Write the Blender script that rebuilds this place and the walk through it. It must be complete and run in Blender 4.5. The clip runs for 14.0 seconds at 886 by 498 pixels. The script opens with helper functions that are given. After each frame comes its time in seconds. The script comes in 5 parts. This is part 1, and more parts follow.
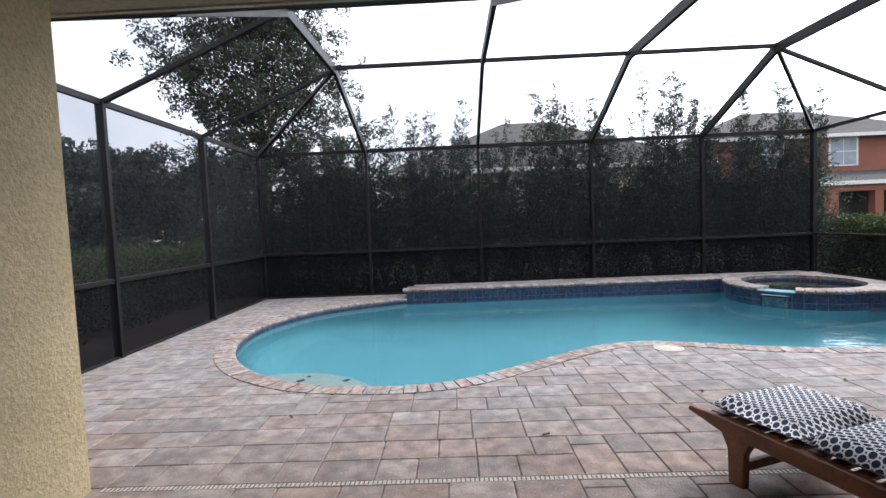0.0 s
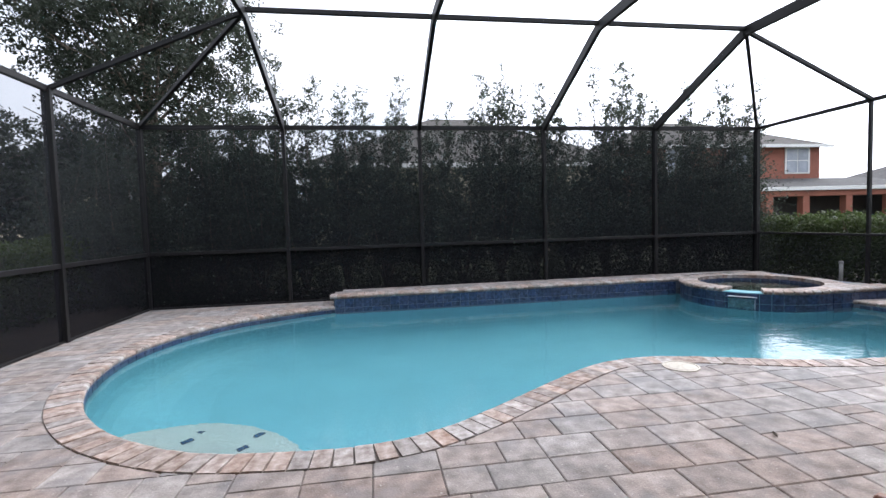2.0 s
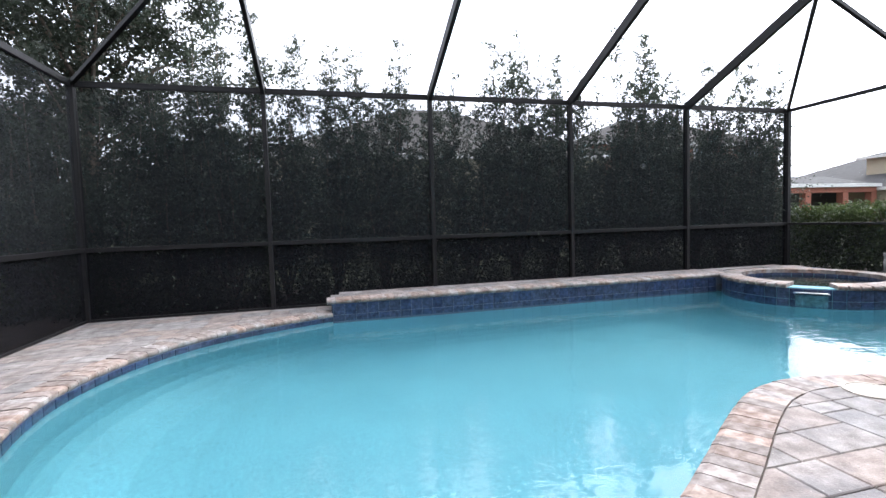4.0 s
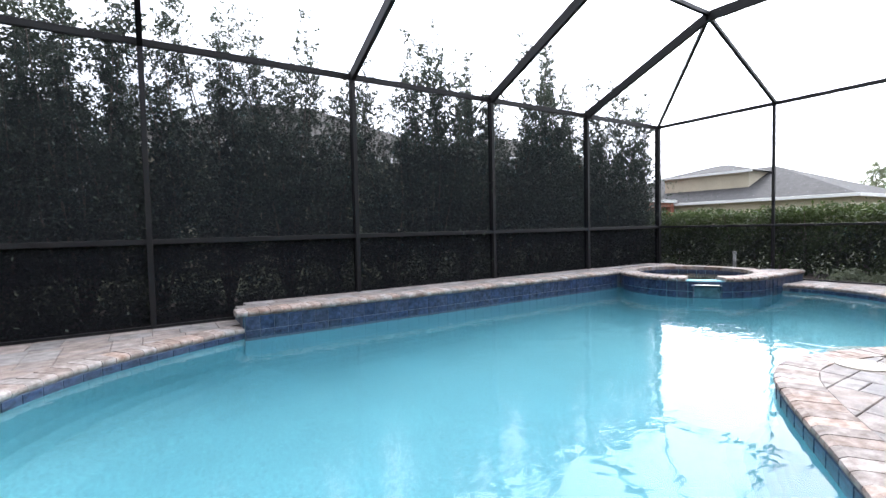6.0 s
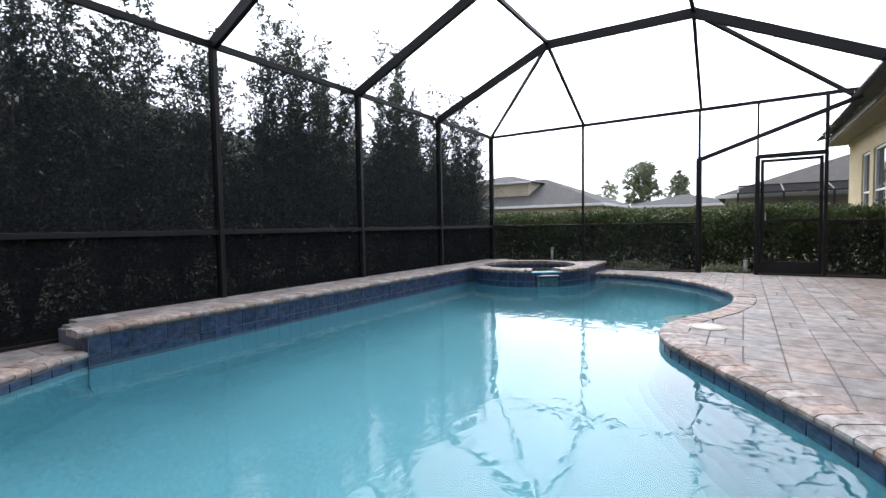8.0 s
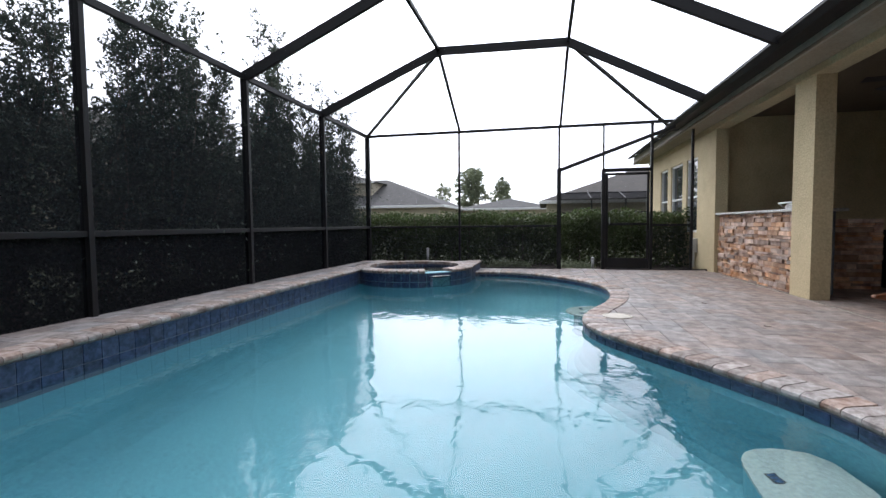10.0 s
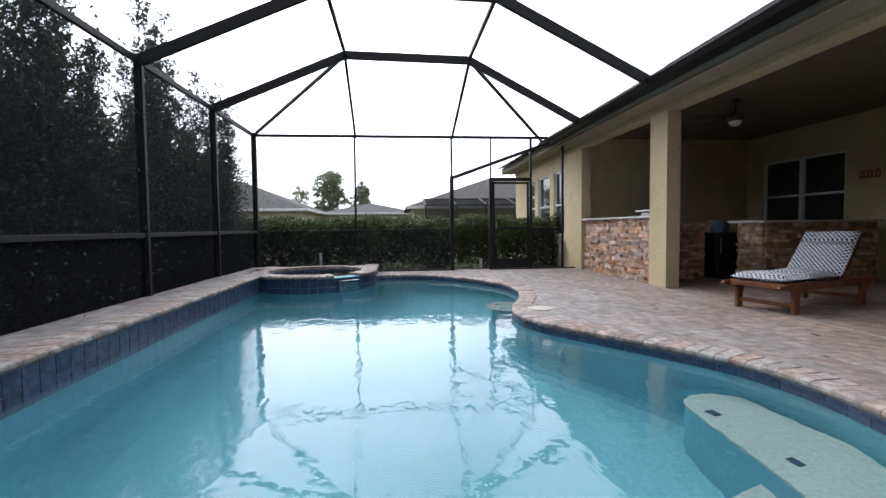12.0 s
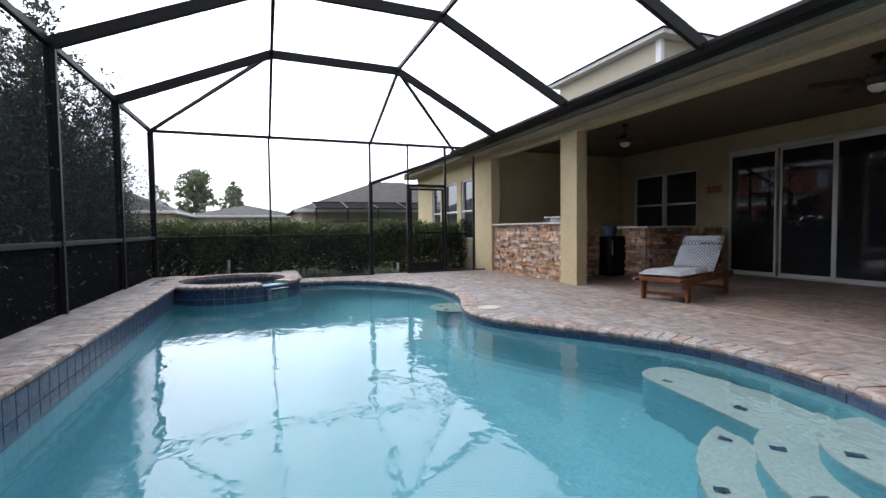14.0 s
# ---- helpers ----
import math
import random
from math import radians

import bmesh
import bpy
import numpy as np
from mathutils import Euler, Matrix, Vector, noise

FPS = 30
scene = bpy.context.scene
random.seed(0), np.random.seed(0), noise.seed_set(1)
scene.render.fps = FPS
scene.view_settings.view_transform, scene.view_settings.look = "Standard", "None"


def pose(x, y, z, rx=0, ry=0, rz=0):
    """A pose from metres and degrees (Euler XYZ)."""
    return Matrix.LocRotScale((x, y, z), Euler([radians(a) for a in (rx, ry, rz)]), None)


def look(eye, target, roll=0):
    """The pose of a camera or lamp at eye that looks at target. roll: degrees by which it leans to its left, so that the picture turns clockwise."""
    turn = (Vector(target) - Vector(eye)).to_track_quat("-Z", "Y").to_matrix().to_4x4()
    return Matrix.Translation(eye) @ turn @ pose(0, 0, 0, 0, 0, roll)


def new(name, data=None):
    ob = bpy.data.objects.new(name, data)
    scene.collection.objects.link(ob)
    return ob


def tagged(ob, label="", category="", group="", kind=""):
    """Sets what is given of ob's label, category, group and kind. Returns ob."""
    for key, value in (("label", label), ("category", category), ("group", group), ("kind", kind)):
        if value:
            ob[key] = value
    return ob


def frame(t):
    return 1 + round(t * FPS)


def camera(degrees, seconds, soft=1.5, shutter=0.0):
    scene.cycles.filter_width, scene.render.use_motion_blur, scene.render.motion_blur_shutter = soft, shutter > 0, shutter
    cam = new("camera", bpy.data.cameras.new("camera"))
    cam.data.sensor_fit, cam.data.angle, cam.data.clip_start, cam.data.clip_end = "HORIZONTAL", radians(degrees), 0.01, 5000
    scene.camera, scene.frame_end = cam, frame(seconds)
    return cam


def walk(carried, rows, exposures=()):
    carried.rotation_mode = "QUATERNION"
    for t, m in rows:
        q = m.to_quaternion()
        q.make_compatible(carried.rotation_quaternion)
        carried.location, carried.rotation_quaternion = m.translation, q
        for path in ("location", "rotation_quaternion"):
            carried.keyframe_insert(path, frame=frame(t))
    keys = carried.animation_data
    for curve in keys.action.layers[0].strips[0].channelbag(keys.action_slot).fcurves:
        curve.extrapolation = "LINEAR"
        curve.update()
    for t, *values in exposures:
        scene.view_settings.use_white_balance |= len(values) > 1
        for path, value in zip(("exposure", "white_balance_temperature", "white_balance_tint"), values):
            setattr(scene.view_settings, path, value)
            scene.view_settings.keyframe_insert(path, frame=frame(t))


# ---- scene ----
cam = camera(87.5, 14.0)
PATH = [
    (0, (0.411, 0.047, 1.439), (0.359, 2.044, 1.331), -2.4),
    (0.5, (0.435, 0.371, 1.422), (0.387, 2.367, 1.312), -2.3),
    (1, (0.34, 0.714, 1.388), (0.422, 2.709, 1.275), -2.1),
    (1.5, (0.221, 1.092, 1.328), (0.436, 3.077, 1.213), -1.8),
    (2, (0.054, 1.422, 1.304), (0.357, 3.396, 1.193), -1.7),
    (2.5, (-0.117, 1.735, 1.261), (0.307, 3.687, 1.153), -1.5),
    (2.7, (-0.173, 1.881, 1.262), (0.252, 3.832, 1.147), -1.6),
    (5, (-1.026, 3.513, 1.045), (-0.293, 5.372, 0.95), -1.7),
    (5.5, (-1.201, 3.702, 1.031), (-0.28, 5.476, 0.939), -1.5),
    (6, (-1.412, 3.929, 0.999), (-0.334, 5.611, 0.91), -1.3),
    (6.5, (-1.675, 4.134, 0.98), (-0.392, 5.666, 0.886), -0.9),
    (7, (-1.876, 4.293, 0.974), (-0.461, 5.703, 0.877), -1.1),
    (7.5, (-2.003, 4.603, 0.973), (-0.456, 5.867, 0.868), -1.3),
    (8, (-2.087, 4.759, 0.943), (-0.412, 5.847, 0.847), -1.0),
    (8.5, (-2.161, 4.92, 0.946), (-0.401, 5.866, 0.845), -1.0),
    (9, (-2.234, 5.186, 0.964), (-0.391, 5.955, 0.857), -0.8),
    (11.5, (-2.662, 6.51, 0.985), (-0.665, 6.476, 0.889), -0.6),
    (12, (-2.698, 6.713, 0.981), (-0.71, 6.516, 0.888), -0.6),
    (12.5, (-2.724, 6.973, 0.981), (-0.76, 6.605, 0.89), -0.7),
    (13, (-2.717, 7.202, 0.978), (-0.783, 6.703, 0.887), -0.5),
    (13.5, (-2.701, 7.503, 0.991), (-0.801, 6.885, 0.907), -0.6),
    (14, (-2.746, 7.73, 1.035), (-0.88, 7.016, 0.949), -0.7),
]
EXPOSURES = [(0.0, 0.88), (2.5, 0.94), (5.0, 1.42), (6.5, 1.3), (7.5, 1.03), (8.0, 0.76), (9.0, 0.55), (11.5, 0.5), (14.0, 0.54)]
walk(cam, [(t, look(eye, target, roll)) for t, eye, target, roll in PATH], EXPOSURES)

# ---- world and sun ----
world = bpy.data.worlds.new("hazy_sky")
scene.world = world
world.use_nodes = True
wn, wl = world.node_tree.nodes, world.node_tree.links
wn.clear()
w_out = wn.new("ShaderNodeOutputWorld")
w_bg = wn.new("ShaderNodeBackground")
sky = wn.new("ShaderNodeTexSky")
sky.sky_type = "NISHITA"
sky.sun_disc = False
SUN_EL, SUN_AZ = radians(46), radians(66)
sky.sun_elevation, sky.sun_rotation = SUN_EL, SUN_AZ
sky.dust_density, sky.air_density = 3.0, 1.0
w_co = wn.new("ShaderNodeTexCoord")
w_noise = wn.new("ShaderNodeTexNoise")
w_noise.inputs["Scale"].default_value = 2.2
w_noise.inputs["Detail"].default_value = 5.0
w_ramp = wn.new("ShaderNodeValToRGB")
w_ramp.color_ramp.elements[0].position, w_ramp.color_ramp.elements[0].color = 0.32, (0.45, 0.45, 0.45, 1)
w_ramp.color_ramp.elements[1].position, w_ramp.color_ramp.elements[1].color = 0.56, (0.97, 0.97, 0.97, 1)
w_mix = wn.new("ShaderNodeMixRGB")
wl.new(w_co.outputs["Generated"], w_noise.inputs["Vector"])
wl.new(w_noise.outputs["Fac"], w_ramp.inputs["Fac"])
wl.new(w_ramp.outputs["Color"], w_mix.inputs[0])
wl.new(sky.outputs["Color"], w_mix.inputs[1])
# thin cloud, brighter towards the veiled sun
w_dot = wn.new("ShaderNodeVectorMath")
w_dot.operation = "DOT_PRODUCT"
w_dot.inputs[1].default_value = (math.sin(SUN_AZ) * math.cos(SUN_EL), math.cos(SUN_AZ) * math.cos(SUN_EL), math.sin(SUN_EL))
wl.new(w_co.outputs["Generated"], w_dot.inputs[0])
w_max = wn.new("ShaderNodeMath")
w_max.operation = "MAXIMUM"
w_max.inputs[1].default_value = 0.0
wl.new(w_dot.outputs["Value"], w_max.inputs[0])
w_pow = wn.new("ShaderNodeMath")
w_pow.operation = "POWER"
w_pow.inputs[1].default_value = 2.3
wl.new(w_max.outputs[0], w_pow.inputs[0])
w_gain = wn.new("ShaderNodeMath")
w_gain.operation = "MULTIPLY_ADD"
w_gain.inputs[1].default_value, w_gain.inputs[2].default_value = 2.3, 0.70
wl.new(w_pow.outputs[0], w_gain.inputs[0])
w_cloud = wn.new("ShaderNodeVectorMath")
w_cloud.operation = "SCALE"
w_cloud.inputs[0].default_value = (11.55, 12.2, 13.95)
wl.new(w_gain.outputs[0], w_cloud.inputs["Scale"])
wl.new(w_cloud.outputs[0], w_mix.inputs[2])
wl.new(w_mix.outputs["Color"], w_bg.inputs["Color"])
w_bg.inputs["Strength"].default_value = 0.1
wl.new(w_bg.outputs["Background"], w_out.inputs["Surface"])

sun = new("sun", bpy.data.lights.new("sun", "SUN"))
sun.data.energy, sun.data.angle, sun.data.color = 1.0, radians(14), (1.0, 0.965, 0.925)
sun.matrix_world = look((0, 0, 30), (-math.sin(SUN_AZ) * 10, -math.cos(SUN_AZ) * 10, 30 - 10 * math.tan(SUN_EL)))


# ---- materials ----
def material(name, color, rough=0.7, metal=0.0, vary=0.15, scale=6.0, fine=60.0, bump=0.1, depth=0.01, piece=0.0, second=None, spec=0.5, hue=(0.4, 1.35)):
    """A surface with blotches, grain, fine relief and, for pieces, a tone of their own."""
    m = bpy.data.materials.new(name)
    m.use_nodes = True
    n, l = m.node_tree.nodes, m.node_tree.links
    b = n["Principled BSDF"]
    b.inputs["Roughness"].default_value, b.inputs["Metallic"].default_value = rough, metal
    b.inputs["Specular IOR Level"].default_value = spec
    co = n.new("ShaderNodeTexCoord")
    src = co.outputs["Object"]
    if piece:
        geo = n.new("ShaderNodeNewGeometry")
        src = geo.outputs["Position"]
    big, small = n.new("ShaderNodeTexNoise"), n.new("ShaderNodeTexNoise")
    big.inputs["Scale"].default_value, small.inputs["Scale"].default_value = scale, fine
    big.inputs["Detail"].default_value, small.inputs["Detail"].default_value = 4, 3
    l.new(src, big.inputs["Vector"])
    l.new(src, small.inputs["Vector"])
    mix = n.new("ShaderNodeMixRGB")
    dark = tuple(max(0.0, c * (1 - vary)) for c in color)
    light = second or tuple(min(0.95, c * (1 + vary)) for c in color)
    mix.inputs[1].default_value, mix.inputs[2].default_value = (*dark, 1), (*light, 1)
    ramp = n.new("ShaderNodeMapRange")
    ramp.inputs["From Min"].default_value, ramp.inputs["From Max"].default_value = 0.3, 0.7
    l.new(big.outputs["Fac"], ramp.inputs["Value"])
    l.new(ramp.outputs["Result"], mix.inputs[0])
    grain = n.new("ShaderNodeMixRGB")
    grain.blend_type = "OVERLAY"
    grain.inputs[0].default_value = 0.35
    l.new(mix.outputs["Color"], grain.inputs[1])
    l.new(small.outputs["Fac"], grain.inputs[2])
    last = grain.outputs["Color"]
    if piece:
        info = n.new("ShaderNodeObjectInfo")
        isl = n.new("ShaderNodeNewGeometry")
        add = n.new("ShaderNodeMath")
        add.operation = "ADD"
        l.new(info.outputs["Random"], add.inputs[0])
        l.new(isl.outputs["Random Per Island"], add.inputs[1])
        fr = n.new("ShaderNodeMath")
        fr.operation = "FRACT"
        l.new(add.outputs[0], fr.inputs[0])
        hsv = n.new("ShaderNodeHueSaturation")
        val = n.new("ShaderNodeMapRange")
        val.inputs["To Min"].default_value, val.inputs["To Max"].default_value = 1 - piece, 1 + piece
        l.new(fr.outputs[0], val.inputs["Value"])
        l.new(val.outputs["Result"], hsv.inputs["Value"])
        mul = n.new("ShaderNodeMath")
        mul.operation = "MULTIPLY"
        mul.inputs[1].default_value = 7.31
        l.new(fr.outputs[0], mul.inputs[0])
        fr2 = n.new("ShaderNodeMath")
        fr2.operation = "FRACT"
        l.new(mul.outputs[0], fr2.inputs[0])
        sat = n.new("ShaderNodeMapRange")
        sat.inputs["To Min"].default_value, sat.inputs["To Max"].default_value = hue
        l.new(fr2.outputs[0], sat.inputs["Value"])
        l.new(sat.outputs["Result"], hsv.inputs["Saturation"])
        l.new(last, hsv.inputs["Color"])
        last = hsv.outputs["Color"]
    l.new(last, b.inputs["Base Color"])
    if bump:
        bp = n.new("ShaderNodeBump")
        bp.inputs["Strength"].default_value, bp.inputs["Distance"].default_value = bump, depth
        l.new(small.outputs["Fac"], bp.inputs["Height"])
        l.new(bp.outputs["Normal"], b.inputs["Normal"])
    return m


def screen_material(name, cover, color):
    """Woven insect screen: threads cover that share of the view."""
    m = bpy.data.materials.new(name)
    m.use_nodes = True
    n, l = m.node_tree.nodes, m.node_tree.links
    n.clear()
    out, mix = n.new("ShaderNodeOutputMaterial"), n.new("ShaderNodeMixShader")
    tr, df = n.new("ShaderNodeBsdfTransparent"), n.new("ShaderNodeBsdfDiffuse")
    df.inputs["Color"].default_value = (*color, 1)
    mix.inputs[0].default_value = cover
    l.new(tr.outputs[0], mix.inputs[1])
    l.new(df.outputs[0], mix.inputs[2])
    l.new(mix.outputs[0], out.inputs["Surface"])
    return m


def leaf_material(name, color, second):
    m = material(name, color, rough=0.5, vary=0.35, scale=1.3, fine=9, bump=0, second=second, spec=0.2)
    n, l = m.node_tree.nodes, m.node_tree.links
    b, out = n["Principled BSDF"], n["Material Output"]
    tl = n.new("ShaderNodeBsdfTranslucent")
    tl.inputs["Color"].default_value = (*[min(0.5, c * 1.6) for c in second], 1)
    mix = n.new("ShaderNodeMixShader")
    mix.inputs[0].default_value = 0.25
    l.new(b.outputs[0], mix.inputs[1])
    l.new(tl.outputs[0], mix.inputs[2])
    l.new(mix.outputs[0], out.inputs["Surface"])
    return m


def glass_material(name, tint=(0.02, 0.025, 0.03), rough=0.03):
    return material(name, tint, rough=rough, vary=0.1, scale=0.7, bump=0.0, spec=0.8)


def water_material(name, tint, waves):
    m = bpy.data.materials.new(name)
    m.use_nodes = True
    n, l = m.node_tree.nodes, m.node_tree.links
    b = n["Principled BSDF"]
    b.inputs["Base Color"].default_value = (*tint, 1)
    b.inputs["Roughness"].default_value = 0.0
    b.inputs["IOR"].default_value = 1.33
    b.inputs["Transmission Weight"].default_value = 1.0
    co = n.new("ShaderNodeNewGeometry")
    mp = n.new("ShaderNodeMapping")
    mp.inputs["Scale"].default_value = (1.0, 1.35, 1.0)
    l.new(co.outputs["Position"], mp.inputs["Vector"])
    last = None
    for sc, st in waves:
        nz = n.new("ShaderNodeTexNoise")
        nz.inputs["Scale"].default_value, nz.inputs["Detail"].default_value = sc, 0.6
        nz.inputs["Distortion"].default_value = 0.6
        l.new(mp.outputs[0], nz.inputs["Vector"])
        bp = n.new("ShaderNodeBump")
        bp.inputs["Strength"].default_value, bp.inputs["Distance"].default_value = 1.0, st
        l.new(nz.outputs["Fac"], bp.inputs["Height"])
        if last:
            l.new(last, bp.inputs["Normal"])
        last = bp.outputs["Normal"]
    l.new(last, b.inputs["Normal"])
    return m


def lattice_material(name, ground, line, cell):
    """Navy cloth with a printed lattice of linked rings."""
    m = material(name, ground, rough=0.9, vary=0.2, fine=300, bump=0.15, depth=0.002)
    n, l = m.node_tree.nodes, m.node_tree.links
    b = n["Principled BSDF"]
    base = b.inputs["Base Color"].links[0].from_socket
    co = n.new("ShaderNodeTexCoord")
    sep = n.new("ShaderNodeSeparateXYZ")
    l.new(co.outputs["UV"], sep.inputs[0])

    def calc(op, a, c=None):
        k = n.new("ShaderNodeMath")
        k.operation = op
        for i, v in enumerate((a, c)):
            if v is None:
                continue
            if isinstance(v, (int, float)):
                k.inputs[i].default_value = v
            else:
                l.new(v, k.inputs[i])
        return k.outputs[0]
    u, v = calc("DIVIDE", sep.outputs[0], cell), calc("DIVIDE", sep.outputs[1], cell)
    rings = None
    for shift in (0.0, 0.5):
        fu = calc("SUBTRACT", calc("FRACT", calc("ADD", u, shift + 50)), 0.5)
        fv = calc("SUBTRACT", calc("FRACT", calc("ADD", v, shift + 50)), 0.5)
        d = calc("SQRT", calc("ADD", calc("MULTIPLY", fu, fu), calc("MULTIPLY", fv, fv)))
        ring = calc("LESS_THAN", calc("ABSOLUTE", calc("SUBTRACT", d, 0.36)), 0.065)
        rings = ring if rings is None else calc("MAXIMUM", rings, ring)
    mix = n.new("ShaderNodeMixRGB")
    l.new(rings, mix.inputs[0])
    l.new(base, mix.inputs[1])
    mix.inputs[2].default_value = (*line, 1)
    l.new(mix.outputs[0], b.inputs["Base Color"])
    return m


M_BRONZE = material("dark_bronze_aluminium", (0.012, 0.0115, 0.012), rough=0.5, vary=0.2, scale=3, bump=0.02, spec=0.24)
M_SCREEN = screen_material("black_insect_screen", 0.42, (0.023, 0.025, 0.029))
M_SCREEN_LOW = screen_material("dense_kick_screen", 0.80, (0.010, 0.0105, 0.0125))
M_SCREEN_TOP = screen_material("roof_insect_screen", 0.10, (0.03, 0.03, 0.03))
M_PAVER = material("tumbled_concrete_paver", (0.180, 0.152, 0.142), rough=0.75, vary=0.2, scale=9, fine=85, bump=0.6, depth=0.005, piece=0.17, hue=(0.5, 1.6), second=(0.33, 0.292, 0.272))
M_COPING = material("bullnose_paver", (0.175, 0.118, 0.095), rough=0.72, vary=0.15, scale=16, fine=95, bump=0.5, depth=0.004, piece=0.24, hue=(0.5, 1.35), second=(0.37, 0.31, 0.28))


def tone_pavers(m, cool, warm, y_cool, y_warm):
    """Grey-blue firing patches and pale pits; the colour turns more russet towards the house."""
    n, l = m.node_tree.nodes, m.node_tree.links
    b = n["Principled BSDF"]
    base = b.inputs["Base Color"].links[0].from_socket
    geo = n.new("ShaderNodeNewGeometry")

    def ramp(src, lo, hi, top=1.0):
        r = n.new("ShaderNodeMapRange")
        r.inputs["From Min"].default_value, r.inputs["From Max"].default_value = lo, hi
        r.inputs["To Max"].default_value = top
        l.new(src, r.inputs["Value"])
        return r.outputs["Result"]

    def noise(scale, detail):
        z = n.new("ShaderNodeTexNoise")
        z.inputs["Scale"].default_value, z.inputs["Detail"].default_value = scale, detail
        l.new(geo.outputs["Position"], z.inputs["Vector"])
        return z.outputs["Fac"]

    def over(fac, under, color, blend="MIX"):
        x = n.new("ShaderNodeMixRGB")
        x.blend_type = blend
        x.inputs[2].default_value = (*color, 1)
        l.new(fac, x.inputs[0])
        l.new(under, x.inputs[1])
        return x.outputs["Color"]
    last = over(ramp(noise(4.3, 3), 0.5, 0.68, 0.55), base, cool)
    sep = n.new("ShaderNodeSeparateXYZ")
    l.new(geo.outputs["Position"], sep.inputs[0])
    last = over(ramp(sep.outputs["Y"], y_cool, y_warm, 0.75), last, warm, "MULTIPLY")
    last = over(ramp(noise(46.0, 2), 0.66, 0.72, 0.5), last, (0.45, 0.42, 0.39))
    last = over(ramp(noise(70.0, 2), 0.30, 0.25, 0.6), last, (0.07, 0.06, 0.055))
    l.new(last, b.inputs["Base Color"])


tone_pavers(M_PAVER, (0.155, 0.15, 0.158), (1.04, 0.82, 0.68), 4.4, 1.9)
M_BED = material("sand_joint", (0.125, 0.104, 0.091), rough=0.95, vary=0.25, scale=8, fine=200, bump=0.3)
M_PLASTER = material("pale_blue_pool_plaster", (0.135, 0.325, 0.385), rough=0.7, vary=0.05, scale=1.5, fine=40, bump=0.05)
M_STEP = material("white_pool_plaster", (0.37, 0.37, 0.355), rough=0.7, vary=0.05, scale=2, fine=40, bump=0.05)
M_WATER = water_material("pool_water", (0.64, 0.93, 0.96), ((2.0, 0.0024), (6.0, 0.0022), (13.0, 0.0008)))
M_SPA_WATER = water_material("spa_water", (0.5, 0.7, 0.68), ((5.0, 0.004), (14.0, 0.002)))
M_TILE = material("glazed_blue_slate_tile", (0.017, 0.031, 0.078), rough=0.36, spec=0.4, vary=0.45, scale=22, fine=60, bump=0.12, depth=0.003, piece=0.14, second=(0.055, 0.082, 0.16), hue=(0.85, 1.08))
M_GROUT = material("grey_grout", (0.13, 0.145, 0.18), rough=0.9)
M_MARK = material("dark_step_mosaic", (0.03, 0.035, 0.05), rough=0.3, vary=0.5, scale=60)
M_CHIP = material("blue_mosaic_chip", (0.05, 0.09, 0.17), rough=0.25, vary=0.4, scale=40)
M_STUCCO = material("tan_stucco", (0.493, 0.403, 0.242), rough=0.92, vary=0.07, scale=3, fine=45, bump=0.8, depth=0.012)
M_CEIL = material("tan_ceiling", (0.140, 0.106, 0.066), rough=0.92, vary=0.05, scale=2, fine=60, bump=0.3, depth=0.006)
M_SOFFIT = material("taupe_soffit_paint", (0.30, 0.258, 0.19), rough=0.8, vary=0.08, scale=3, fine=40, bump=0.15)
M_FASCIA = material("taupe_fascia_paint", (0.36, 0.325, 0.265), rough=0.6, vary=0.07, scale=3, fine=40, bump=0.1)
M_WHITE = material("white_vinyl", (0.663, 0.663, 0.646), rough=0.4, vary=0.05, bump=0.02)
M_GLASS = glass_material("dark_window_glass")
M_SHINGLE = material("grey_shingle", (0.046, 0.045, 0.045), rough=0.92, vary=0.25, scale=3, fine=50, bump=0.5, depth=0.01, piece=0.15)
M_SLATE = material("brown_grey_shingle", (0.044, 0.039, 0.035), rough=0.92, vary=0.2, scale=2, fine=30, bump=0.4, depth=0.02)
M_ORANGE = material("terracotta_stucco", (0.27, 0.10, 0.068), rough=0.9, vary=0.1, scale=1, fine=30, bump=0.3)
M_BEIGE = material("cream_stucco", (0.446, 0.396, 0.302), rough=0.9, vary=0.08, scale=1, fine=30, bump=0.3)
M_STONE = material("stacked_ledgestone", (0.44, 0.225, 0.14), rough=0.85, vary=0.45, scale=9, fine=70, bump=0.6, depth=0.006, piece=0.46, second=(0.61, 0.43, 0.31), hue=(0.6, 1.35))
M_COUNTER = material("pale_granite", (0.480, 0.464, 0.440), rough=0.25, vary=0.3, scale=30, fine=200, bump=0.02)
M_TEAK = material("red_brown_hardwood", (0.180, 0.064, 0.026), rough=0.45, vary=0.35, scale=9, fine=60, bump=0.08, depth=0.002)
M_CLOTH = lattice_material("navy_lattice_cloth", (0.016, 0.022, 0.05), (0.74, 0.75, 0.77), 0.048)
M_STEEL = material("brushed_steel", (0.62, 0.62, 0.62), rough=0.3, metal=1.0, vary=0.1)
M_BLACK = material("black_enamel", (0.012, 0.012, 0.013), rough=0.35, vary=0.2)
M_BLUE = material("blue_plastic", (0.060, 0.102, 0.144), rough=0.5)
M_RED = material("rusty_red_metal", (0.25, 0.055, 0.03), rough=0.6)
M_FAN = material("dark_fan_bronze", (0.03, 0.022, 0.018), rough=0.45)
M_FROST = material("frosted_glass", (0.75, 0.74, 0.70), rough=0.5)
